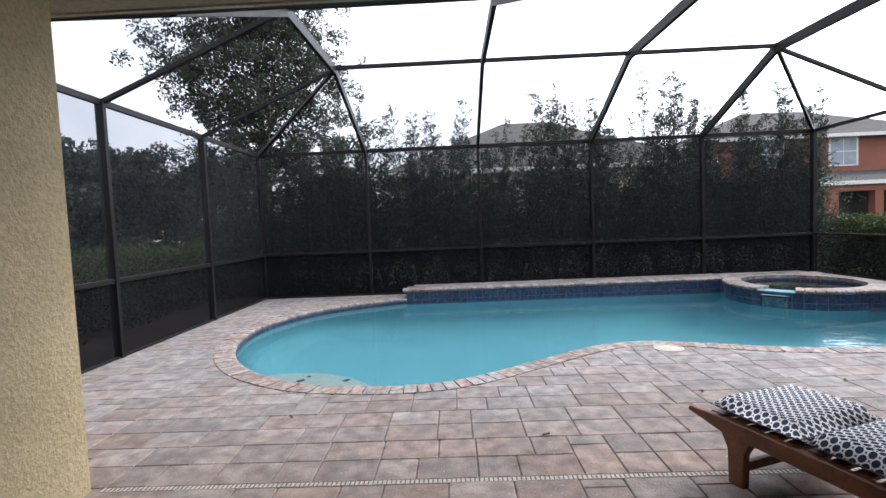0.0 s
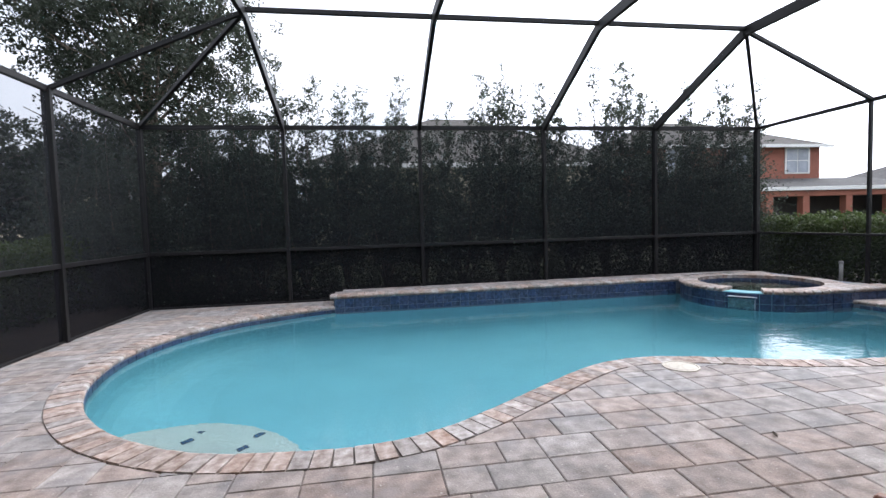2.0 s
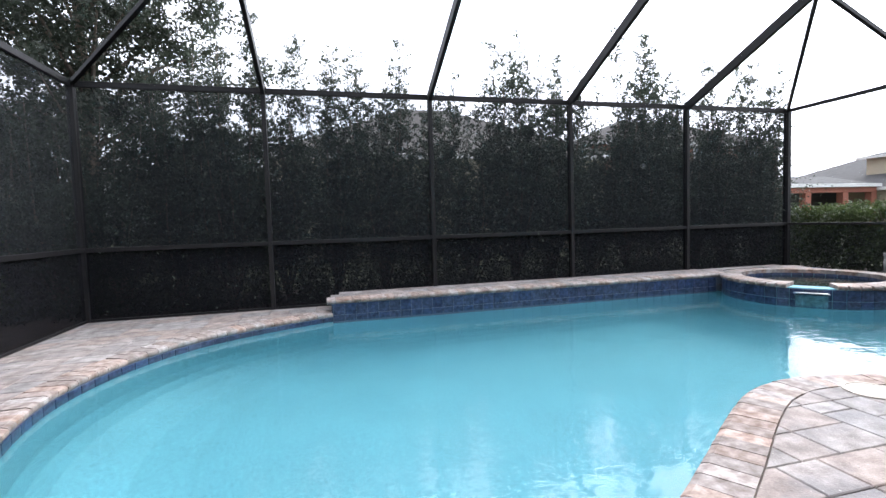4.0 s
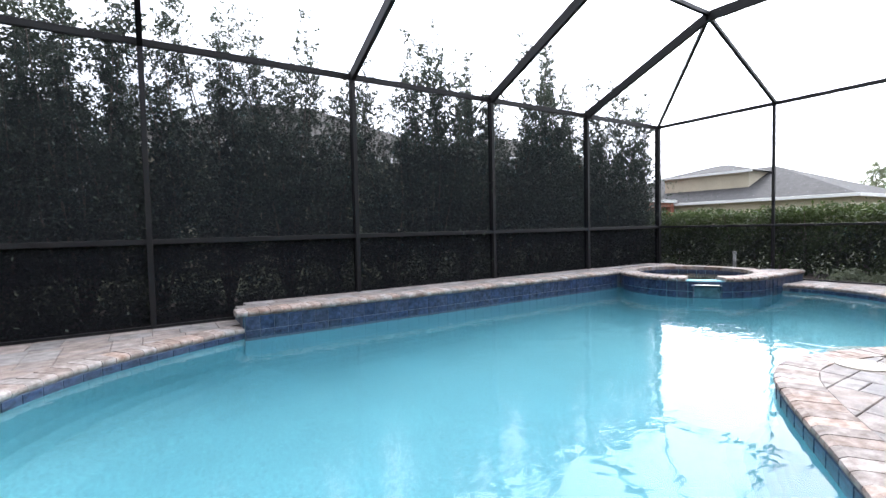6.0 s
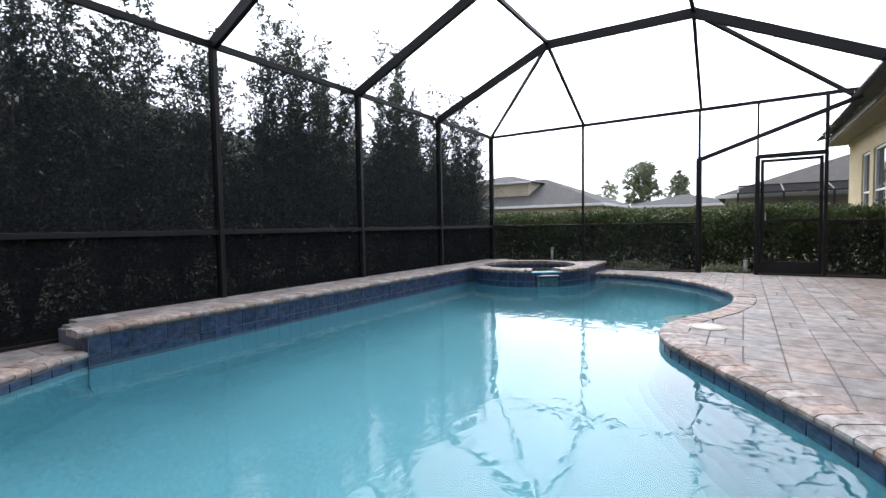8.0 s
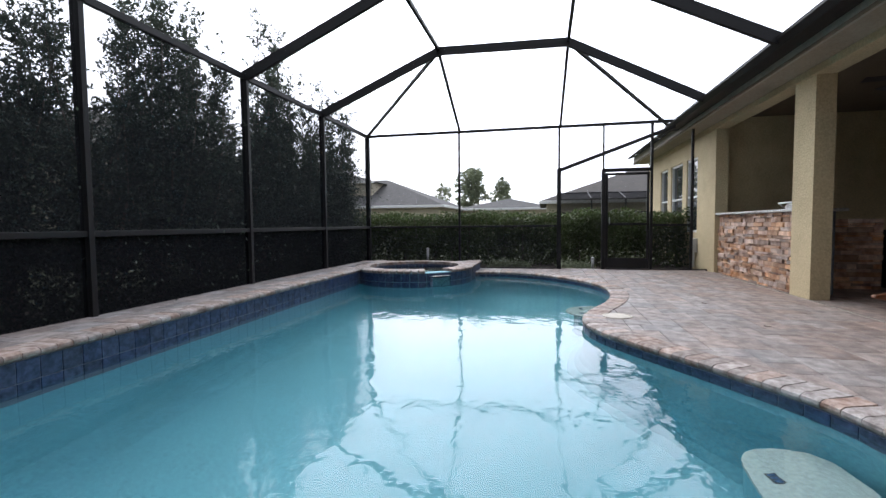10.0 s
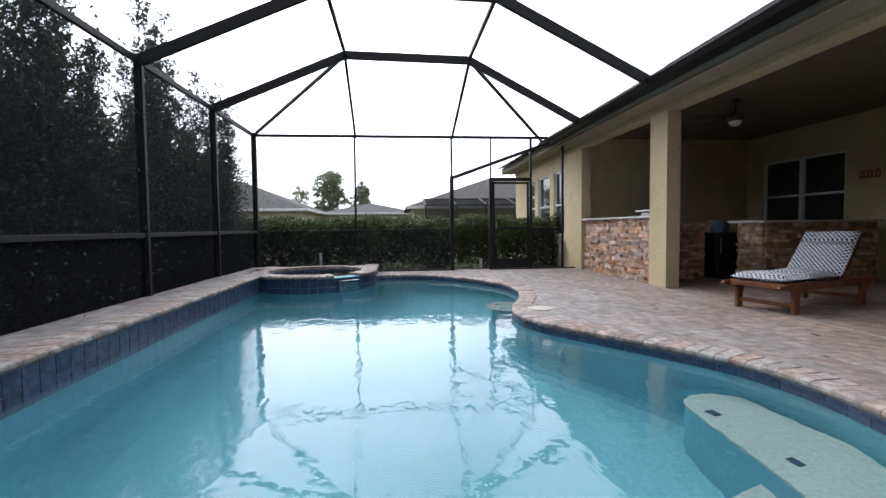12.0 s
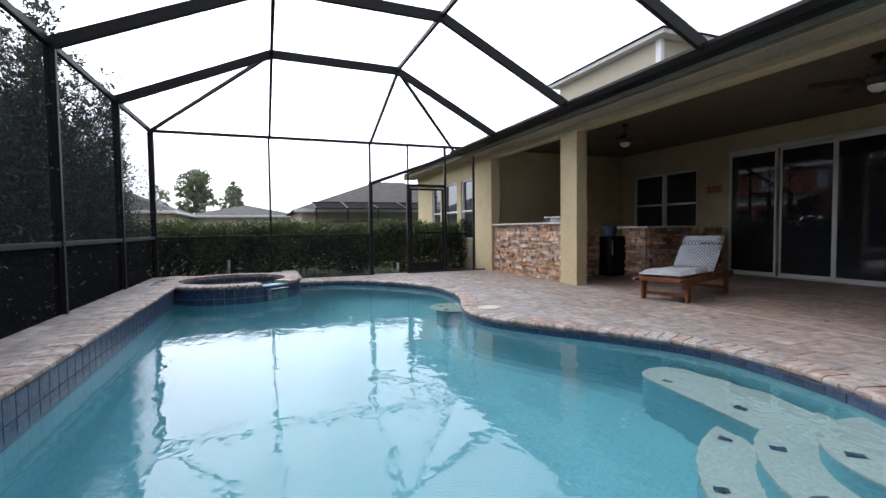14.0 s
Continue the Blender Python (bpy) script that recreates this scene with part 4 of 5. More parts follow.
part("lid", lathe([(0.02, 0.0), (0.24, 0.0), (0.25, 0.05), (0.20, 0.10), (0.05, 0.12)], 20), M_STEEL, grill)
grill.matrix_world = pose(5.15, 2.12, 1.143)
part("handle", bar((-0.30, 0.22, 0.10), (0.30, 0.22, 0.10), 0.025, 0.025), M_STEEL, grill)
for s in (-0.27, 0.27):
    part("bracket", bar((s, 0.15, 0.02), (s, 0.22, 0.10), 0.02, 0.02), M_STEEL, grill)

run = thing("stone_counter", "stone-faced serving counter beside the lounge chair", "counter")
part("body", box((4.24, -1.2, 0.0), (4.80, 0.80, 1.0)), M_GROUT, run)
veneer(run, (4.24, 0.80, 0), (1, 0, 0), (0, 1, 0), 0.56, 1.0, 5)
veneer(run, (4.24, -1.2, 0), (0, 1, 0), (-1, 0, 0), 2.0, 1.0, 6)
rtop = thing("counter_top", "pale granite counter slab with light edge", "countertop")
part("slab", box((4.14, -1.25, 1.002), (4.95, 0.90, 1.042), 0.008), M_COUNTER, rtop)
side = thing("stone_counter", "short stone-faced counter end behind the pillar", "counter")
part("body", box((5.26, 1.12, 0.0), (5.8, 2.04, 1.0)), M_GROUT, side)
veneer(side, (5.26, 1.12, 0), (0, 1, 0), (-1, 0, 0), 0.92, 1.0, 7)
fridge = thing("mini_fridge", "black mini fridge between stone counters", "fridge")
part("cabinet", box((5.1, 0.45, 0.03), (5.65, 1.0, 0.84), 0.012), M_BLACK, fridge)
part("door", box((5.05, 0.46, 0.06), (5.10, 0.99, 0.83), 0.012), M_BLACK, fridge)
part("handle", bar((5.035, 0.95, 0.45), (5.035, 0.95, 0.75), 0.02, 0.02), M_STEEL, fridge)
part("foot_plinth", box((5.12, 0.5, 0.0), (5.62, 0.95, 0.03)), M_BLACK, fridge)
bucket = thing("blue_tub", "dull blue plastic tub on the fridge", "tub", (5.35, 0.75, 0.84))
part("tub", lathe([(0.02, 0.0), (0.13, 0.0), (0.16, 0.20), (0.175, 0.205), (0.175, 0.22), (0.15, 0.22), (0.12, 0.03), (0.02, 0.03)], 20), M_BLUE, bucket)


def ceiling_fan(x, y, a):
    f = thing("ceiling_fan", "dark bronze ceiling fan with frosted lamp bowl", "ceiling fan", (x, y, CEIL), a, "patio ceiling fans")
    part("canopy", lathe([(0.03, -0.06), (0.07, -0.03), (0.075, 0.0), (0.01, 0.0)], 18), M_FAN, f)
    part("rod", lathe([(0.014, -0.20), (0.014, -0.04)], 10), M_FAN, f)
    part("motor", lathe([(0.03, -0.19), (0.10, -0.21), (0.125, -0.27), (0.10, -0.33), (0.05, -0.35)], 20), M_FAN, f)
    part("lamp_bowl", lathe([(0.01, -0.43), (0.06, -0.415), (0.09, -0.38), (0.095, -0.345), (0.02, -0.345)], 20), M_FROST, f)
    for k in range(5):
        m = pose(0, 0, -0.27, 0, 0, 72 * k) @ pose(0, 0, 0, 11, 0, 0)
        part("blade", box((0.17, -0.065, -0.004), (0.64, 0.065, 0.004), 0.003, m), M_FAN, f)
        part("blade_iron", box((0.09, -0.02, -0.012), (0.2, 0.02, -0.005), 0.002, m), M_FAN, f)


ceiling_fan(4.32, 1.28, 12)
ceiling_fan(0.5, 1.1, 40)
sign = thing("wall_ornament", "small rusty red metal scroll ornament on the wall", "wall ornament")
for k in range(5):
    x = 4.62 + k * 0.075
    pts = [(x + 0.05 * math.cos(q) * (0.6 + 0.1 * (k % 2)), BACK + 0.014, 1.85 + 0.075 * math.sin(q) * (1.0 - 0.18 * (k % 2))) for q in [j * 0.6 for j in range(11)]]
    part("scroll", tube(pts, [0.011] * len(pts), 6), M_RED, sign)
meter = thing("utility_box", "grey utility box on the stucco wall", "utility box")
part("box_body", box((8.42, FRONT, 0.32), (8.62, FRONT + 0.09, 0.62), 0.008), M_PVC, meter)
part("conduit", tube([(8.52, FRONT + 0.045, 0.0), (8.52, FRONT + 0.045, 0.32)], [0.02, 0.02], 8), M_PVC, meter)

# ---- lounge chair ----
lounge = thing("lounge_chair", "red-brown hardwood lounge chair with raised back on the patio pavers", "lounge chair")
lounge.matrix_world = pose(2.125, 2.61, 0, 0, 0, 19)
# local: x across, y towards the foot end (positive) and back end (negative)
HW = 0.305
for s in (-1, 1):
    for y0 in (-0.06, -1.42):
        bm = bmesh.new()
        prof = [(-0.045, 0.0), (0.045, 0.0), (0.05, 0.18), (0.09, 0.26), (-0.09, 0.26), (-0.05, 0.18)]
        a = [bm.verts.new((s * HW - 0.022, y0 + q, z)) for q, z in prof]
        b = [bm.verts.new((s * HW + 0.022, y0 + q, z)) for q, z in prof]
        for i in range(6):
            bm.faces.new((a[i], a[(i + 1) % 6], b[(i + 1) % 6], b[i]))
        bm.faces.new(a[::-1])
        bm.faces.new(b)
        bmesh.ops.recalc_face_normals(bm, faces=bm.faces)
        bmesh.ops.bevel(bm, geom=bm.edges[:], offset=0.006, segments=1, affect="EDGES")
        part("leg", bm, M_TEAK, lounge)
    # side rail with a foot end that sweeps up to a tapered tip
    bm = bmesh.new()
    prof = [(-1.68, 0.25), (-1.68, 0.335), (0.05, 0.335), (0.24, 0.322), (0.25, 0.297), (0.12, 0.27), (0.02, 0.25)]
    a = [bm.verts.new((s * HW - 0.02, q, z)) for q, z in prof]
    b = [bm.verts.new((s * HW + 0.02, q, z)) for q, z in prof]
    k = len(prof)
    for i in range(k):
        bm.faces.new((a[i], a[(i + 1) % k], b[(i + 1) % k], b[i]))
    bm.faces.new(a[::-1])
    bm.faces.new(b)
    bmesh.ops.recalc_face_normals(bm, faces=bm.faces)
    bmesh.ops.bevel(bm, geom=bm.edges[:], offset=0.005, segments=1, affect="EDGES")
    part("side_rail", bm, M_TEAK, lounge)
for y0 in (-0.06, -1.42):
    part("stretcher", box((-HW + 0.02, y0 - 0.015, 0.07), (HW - 0.02, y0 + 0.015, 0.12), 0.005), M_TEAK, lounge)
part("cross_rail", box((-HW + 0.02, 0.09, 0.28), (HW - 0.02, 0.125, 0.335), 0.005), M_TEAK, lounge)
part("cross_rail", box((-HW + 0.02, -1.66, 0.26), (HW - 0.02, -1.63, 0.33), 0.005), M_TEAK, lounge)
for k in range(11):
    y0 = 0.06 - k * 0.095
    part("slat", box((-HW + 0.022, y0 - 0.032, 0.315), (HW - 0.022, y0 + 0.032, 0.335), 0.004), M_TEAK, lounge)
BA = 50
hinge = pose(0, -0.98, 0.34, -BA, 0, 0)
for s in (-1, 1):
    part("back_rail", box((s * 0.27 - 0.018, -0.62, -0.045), (s * 0.27 + 0.018, 0.0, -0.005), 0.004, hinge), M_TEAK, lounge)
for k in range(6):
    part("slat", box((-0.25, -0.60 + k * 0.1, -0.03), (0.25, -0.54 + k * 0.1, -0.01), 0.004, hinge), M_TEAK, lounge)
part("back_prop", bar((0.0, -1.52, 0.27), (0.0, -1.32, 0.70), 0.03, 0.03), M_TEAK, lounge)


def cushion_pad(lo, hi, m):
    """A soft pad, its top swollen, with plan coordinates for the cloth."""
    bm = bmesh.new()
    nx, ny = 10, max(6, int((hi[1] - lo[1]) / 0.06))
    uv = bm.loops.layers.uv.new("cloth")
    grid = {}
    th = hi[2] - lo[2]
    for top_side in (0, 1):
        for i in range(nx + 1):
            for j in range(ny + 1):
                u, v = i / nx, j / ny
                x, y = lo[0] + (hi[0] - lo[0]) * u, lo[1] + (hi[1] - lo[1]) * v
                e = min(u * (hi[0] - lo[0]), (1 - u) * (hi[0] - lo[0]), v * (hi[1] - lo[1]), (1 - v) * (hi[1] - lo[1]))
                r = min(1.0, e / 0.06)
                k = math.sqrt(max(0.0, 1 - (1 - r) ** 2))
                z = lo[2] + th * (0.42 + 0.58 * k) + 0.006 * math.sin(9 * x + 3) * math.sin(8 * y) if top_side else lo[2] + th * 0.42 * (1 - k)
                grid[top_side, i, j] = bm.verts.new(m @ Vector((x, y, z)))
    def face(keys):
        f = bm.faces.new([grid[q] for q in keys])
        f.smooth = True
        for lp, (t, i, j) in zip(f.loops, keys):
            lp[uv].uv = ((hi[0] - lo[0]) * i / nx, (hi[1] - lo[1]) * j / ny + (0 if t else 0.04))
    for i in range(nx):
        for j in range(ny):
            face(((1, i, j), (1, i + 1, j), (1, i + 1, j + 1), (1, i, j + 1)))
            face(((0, i, j + 1), (0, i + 1, j + 1), (0, i + 1, j), (0, i, j)))
    for j in range(ny):
        face(((0, 0, j), (1, 0, j), (1, 0, j + 1), (0, 0, j + 1)))
        face(((0, nx, j + 1), (1, nx, j + 1), (1, nx, j), (0, nx, j)))
    for i in range(nx):
        face(((0, i + 1, 0), (1, i + 1, 0), (1, i, 0), (0, i, 0)))
        face(((0, i, ny), (1, i, ny), (1, i + 1, ny), (0, i + 1, ny)))
    bmesh.ops.recalc_face_normals(bm, faces=bm.faces)
    return bm


cushion = thing("lounge_cushion", "navy and white lattice cushion on the lounge chair", "cushion")
cushion.matrix_world = lounge.matrix_world.copy()
for y0, y1 in ((-0.36, 0.12), (-0.96, -0.37)):
    part("seat_pad", cushion_pad((-0.30, y0, 0.338), (0.30, y1, 0.425), Matrix.Identity(4)), M_CLOTH, cushion)
part("back_pad", cushion_pad((-0.30, -0.50, 0.0), (0.30, 0.02, 0.085), hinge), M_CLOTH, cushion)
part("head_pad", cushion_pad((-0.30, -0.67, 0.0), (0.30, -0.51, 0.085), hinge), M_CLOTH, cushion)

# garden pipes by the hedge
for x, y, h in ((8.25, 4.72, 0.22), (8.35, 8.5, 0.42)):
    pp = thing("garden_pipe", "white plastic pipe stub in the mulch", "pipe", (x, y, -0.05), 0, "garden pipes")
    part("stub", tube([(0, 0, 0), (0, 0, h)], [0.03, 0.03], 10), M_PVC, pp)
    part("cap", lathe([(0.01, h + 0.05), (0.035, h + 0.045), (0.04, h), (0.01, h)], 12), M_PVC, pp)


for k, (x, y, a) in enumerate(((0.97, 3.08, 20), (2.35, 3.75, 70), (-0.9, 3.5, 130), (3.6, 3.9, 45), (0.35, 2.2, 160))):
    leaf = thing("fallen_leaf", "small curled brown leaf lying on the pavers", "leaf", (x, y, 0.003), a, "fallen leaves")
    bm = bmesh.new()
    rows = [[bm.verts.new((0.030 * u, 0.013 * v * (1 - u * u) ** 0.5 if abs(u) < 1 else 0.0, 0.002 + 0.007 * abs(v) + 0.004 * u * u)) for v in (-1, 0, 1)] for u in (-0.98, -0.5, 0.0, 0.5, 0.98)]
    for r0, r1 in zip(rows, rows[1:]):
        for i in range(2):
            bm.faces.new((r0[i], r1[i], r1[i + 1], r0[i + 1]))
    bmesh.ops.solidify(bm, geom=bm.faces[:], thickness=0.001)
    part("blade", bm, M_BARK, leaf)
    part("stalk", tube([(-0.028, 0, 0.003), (-0.05, 0.004, 0.004)], [0.0012, 0.0008], 5), M_BARK, leaf)

# ---- hedges and trees ----
def clump_points(rng, centres, radii, per):
    out = []
    for c, r, k in zip(centres, radii, per):
        p = rng.normal(size=(k, 3))
        p /= np.linalg.norm(p, axis=1)[:, None]
        p *= (rng.uniform(0.15, 1.0, k) ** 0.5)[:, None] * r
        p[:, 2] *= 0.85
        out.append(p + c)
    return np.concatenate(out)


def column_shrub(x, y, height, width, seed, label):
    """A tall dense shrub: leaning stems with many feathery twigs, tips standing free."""
    rng = np.random.default_rng(seed)
    t = thing("hedge_shrub", label, "tall shrub", (x, y, -0.05), 0, "tall hedge behind the pool")
    bm = bmesh.new()
    pts = []
    stems = 12
    for s in range(stems):
        lead = (-0.42, 0.0, 0.42)[s % 3] * width
        tx, ty = lead + rng.normal(0, 0.09), rng.uniform(-0.4, 0.4)
        h = height * (rng.uniform(0.60, 0.84) if s > 3 else rng.uniform(0.82, 1.0))
        bend = rng.normal(0, 0.10, 2)

        def at(k):
            e = 1 - (1 - k) ** 1.8
            return np.stack([tx * e + bend[0] * np.sin(k * 5), ty * e + bend[1] * np.sin(k * 4), h * k], axis=-1)
        add_tube(bm, [tuple(at(np.float64(k))) for k in (0, 0.2, 0.45, 0.7, 0.9, 1.0)], [0.024, 0.019, 0.013, 0.008, 0.004, 0.002], 5)
        # twigs leave the stem upwards and outwards, shorter near the tip
        nt = int(70 * h / 4)
        k = rng.uniform(0.12, 1.0, nt) ** 0.85
        base = at(k)
        a = rng.uniform(0, 2 * np.pi, nt)
        ln = (0.46 * (1 - k) ** 0.7 + 0.12) * rng.uniform(0.5, 1.25, nt)
        rise = rng.uniform(0.35, 1.1, nt)
        way = np.stack([np.cos(a), np.sin(a), rise], axis=1)
        way /= np.linalg.norm(way, axis=1)[:, None]
        per = np.maximum(4, ((ln * 100 + 9) * (1.1 - 0.35 * k)).astype(int))
        idx = np.repeat(np.arange(nt), per)
        u = rng.uniform(0.05, 1.0, len(idx))
        p = base[idx] + way[idx] * (ln[idx] * u)[:, None]
        p += rng.normal(0, 1, p.shape) * (0.042 * (1.15 - u))[:, None]
        pts.append(p)
    n = 11000
    low = np.stack([rng.uniform(-width * 0.75, width * 0.75, n), rng.normal(0, 0.36, n), rng.uniform(0.0, 1.0, n) ** 1.3 * height * 0.55], axis=1)
    pts.append(low)
    part("stems", bm, M_BARK, t)
    leaves("crown", np.concatenate(pts), 0.054, 0.023, M_LEAF_PODO, t, rng)
    return t


rs = random.Random(21)
TOPS = (3.0, 3.1, 3.2, 3.6, 4.2, 3.75, 4.35, 4.1, 3.5, 3.7, 4.4, 4.2, 3.7, 4.6, 4.4, 4.0, 4.1, 4.2)
for i, h in enumerate(TOPS):
    column_shrub(-5.2 + i * 0.79, 10.85 + rs.uniform(-0.12, 0.12), h + 0.28, 0.86, 100 + i, "tall dark green columnar hedge shrub")


def tree(name, x, y, height, crown_r, trunk_r, clear, seed, mat, leaf, count, label, group="", fine=1.0):
    """Trunk, forking limbs and a crown of leaf clumps with gaps."""
    rng = np.random.default_rng(seed)
    t = thing(name, label, "tree", (x, y, -0.06), 0, group)
    bm = bmesh.new()
    top = Vector((rng.normal(0, 0.15), rng.normal(0, 0.15), height * 0.93))
    spine = [Vector((0, 0, 0)), Vector((0.05, 0.02, clear)), Vector((top.x * 0.5 + 0.08, top.y * 0.5, height * 0.6)), top]
    add_tube(bm, spine, [trunk_r, trunk_r * 0.78, trunk_r * 0.42, trunk_r * 0.1], 9)
    cs, rr, per = [], [], []
    limbs = int((16 + height * 2) / fine)
    for k in range(limbs):
        f = (k + 0.5) / limbs
        z0 = clear + (height * 0.86 - clear) * f
        a = k * 2.4 + rng.uniform(-0.3, 0.3)
        reach = crown_r * math.sqrt(max(0.08, 1 - abs(2 * f - 0.75) ** 1.8 * 0.62)) * rng.uniform(0.7, 1.08)
        base = Vector((0.05, 0.02, z0))
        tip = base + Vector((math.cos(a) * reach, math.sin(a) * reach, reach * rng.uniform(0.25, 0.75) / fine))
        mid = base.lerp(tip, 0.5) + Vector((0, 0, 0.1 * reach))
        add_tube(bm, [base, mid, tip], [trunk_r * 0.34 * (1 - 0.6 * f), trunk_r * 0.16, 0.008], 5)
        for q in (0.35, 0.6, 0.82, 1.0):
            for j in range(int(2 / fine ** 2)):
                p = base.lerp(tip, q) + Vector(rng.normal(0, 0.24 * crown_r * 0.45 / fine ** 0.5, 3))
                cs.append(np.array(p))
                rr.append(rng.uniform(0.2, 0.42) * crown_r * 0.52 * fine)
    for j in range(9):
        cs.append(np.array(top) + rng.normal(0, 0.2, 3) * crown_r * 0.35)
        rr.append(0.2 * crown_r * 0.6)
    tot = sum(r ** 2 for r in rr)
    per = [max(6, int(count * r ** 2 / tot)) for r in rr]
    part("trunk", bm, M_BARK, t)
    leaves("crown", clump_points(rng, cs, rr, per), leaf[0], leaf[1], mat, t, rng)
    return t


tree("tree", -4.68, 12.6, 9.2, 2.55, 0.16, 1.7, 5, M_LEAF_OAK, (0.085, 0.045), 88000, "tall leafy oak-like tree behind the cage corner", fine=0.66)


def hedge(name, x0, x1, y0, y1, h, mat, seed, count, label, leaf=(0.075, 0.04)):
    """A clipped hedge: leafy shell on a twiggy inside, uneven top."""
    rng = np.random.default_rng(seed)
    t = thing(name, label, "hedge")
    n = count
    x, y = rng.uniform(x0, x1, n), rng.uniform(y0, y1, n)
    topz = h + 0.05 * np.sin(x * 3.1 + y * 2.3) + 0.04 * np.sin(y * 7.7 + x * 5.0)
    z = topz * rng.uniform(0.0, 1.0, n) ** 0.8 + rng.normal(0, 0.035, n)
    edge = 0.10 * np.sin(z * 5 + x * 4 + y * 4)
    if x1 - x0 < y1 - y0:
        x = x + np.where(x < (x0 + x1) / 2, edge, -edge)
    else:
        y = y + np.where(y < (y0 + y1) / 2, edge, -edge)
    leaves("foliage", np.stack([x, y, z - 0.05], axis=1), leaf[0], leaf[1], mat, t, rng)
    bm = bmesh.new()
    ln = max(x1 - x0, y1 - y0)
    for k in range(int(ln / 0.45)):
        if x1 - x0 < y1 - y0:
            p = ((x0 + x1) / 2 + rng.normal(0, 0.1), y0 + 0.2 + k * 0.45)
        else:
            p = (x0 + 0.2 + k * 0.45, (y0 + y1) / 2 + rng.normal(0, 0.1))
        for j in range(3):
            q = rng.normal(0, 0.22, 2)
            add_tube(bm, [(p[0], p[1], -0.06), (p[0] + q[0] * 0.4, p[1] + q[1] * 0.4, h * 0.5), (p[0] + q[0], p[1] + q[1], h * 0.92)], [0.018, 0.012, 0.004], 5)
    tagged(part("stems", bm, M_BARK, t), kind="stuff")
    return t


hedge("hedge", 8.95, 9.85, 1.6, 11.6, 1.27, M_LEAF_HEDGE, 31, 70000, "clipped green hedge along the garden edge")
hedge("hedge", -5.9, -4.85, 2.0, 12.2, 1.27, M_LEAF_HEDGE, 32, 52000, "clipped green hedge beside the pool cage")
for i, (x, y, h, r) in enumerate(((-8.2, 8.4, 3.9, 1.7), (-7.6, 11.0, 3.5, 1.6), (-9.6, 13.5, 4.2, 1.8), (-8.6, 5.6, 3.8, 1.7), (-6.6, 13.4, 3.7, 1.6), (-8.4, 2.6, 3.7, 1.6), (-3.2, 14.2, 3.2, 1.5), (-11.5, 10.0, 4.4, 1.9))):
    tree("garden_tree", x, y, h, r, 0.08, 0.15, 60 + i, M_LEAF_OAK, (0.13, 0.07), 17000, "round dark green garden tree beyond the hedge", "trees beyond the side hedge")
# far crowns look hazy through their paled leaf colour alone
tree("far_tree", 60.0, 15.4, 9.0, 2.3, 0.2, 1.5, 71, M_LEAF_FAR, (0.36, 0.18), 7000, "tree far beyond the hedge, leaves paled for haze", "trees beyond the far hedge")
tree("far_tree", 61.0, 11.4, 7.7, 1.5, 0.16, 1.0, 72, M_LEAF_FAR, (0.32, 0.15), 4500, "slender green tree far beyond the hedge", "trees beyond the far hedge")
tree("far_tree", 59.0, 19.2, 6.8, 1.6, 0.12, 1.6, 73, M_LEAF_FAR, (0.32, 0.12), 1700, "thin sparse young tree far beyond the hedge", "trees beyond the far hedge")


def low_plant(x, y, r, seed):
    rng = np.random.default_rng(seed)
    t = thing("low_plant", "small light green leafy plant in the mulch", "plant", (x, y, -0.05), 0, "low plants by the hedge")
    c = rng.normal(0, 1, (260, 3)) * np.array([r, r, r * 0.45])
    c[:, 2] = np.abs(c[:, 2]) + 0.03
    leaves("foliage", c, 0.11, 0.045, M_LEAF_FAR, t, rng)
    bm = bmesh.new()
    for k in range(7):
        a = k * 0.9
        add_tube(bm, [(0, 0, 0), (r * 0.6 * math.cos(a), r * 0.6 * math.sin(a), r * 0.5)], [0.008, 0.004], 5)
    part("stems", bm, M_BARK, t)


low_plant(8.45, 6.75, 0.16, 301)
low_plant(8.5, 6.3, 0.11, 302)
low_plant(8.4, 5.2, 0.12, 303)
low_plant(8.45, 4.9, 0.10, 304)

metal_fence = thing("metal_fence", "black metal picket fence between the hedges", "fence")
for z in (0.12, 0.95, 1.1):
    part("rail", bar((7.4, 12.6, z), (10.6, 12.6, z), 0.03, 0.04), M_BRONZE, metal_fence)
for k in range(27):
    part("picket", bar((7.42 + k * 0.12, 12.6, -0.06), (7.42 + k * 0.12, 12.6, 1.2), 0.016, 0.016, bevel=0.002), M_BRONZE, metal_fence)

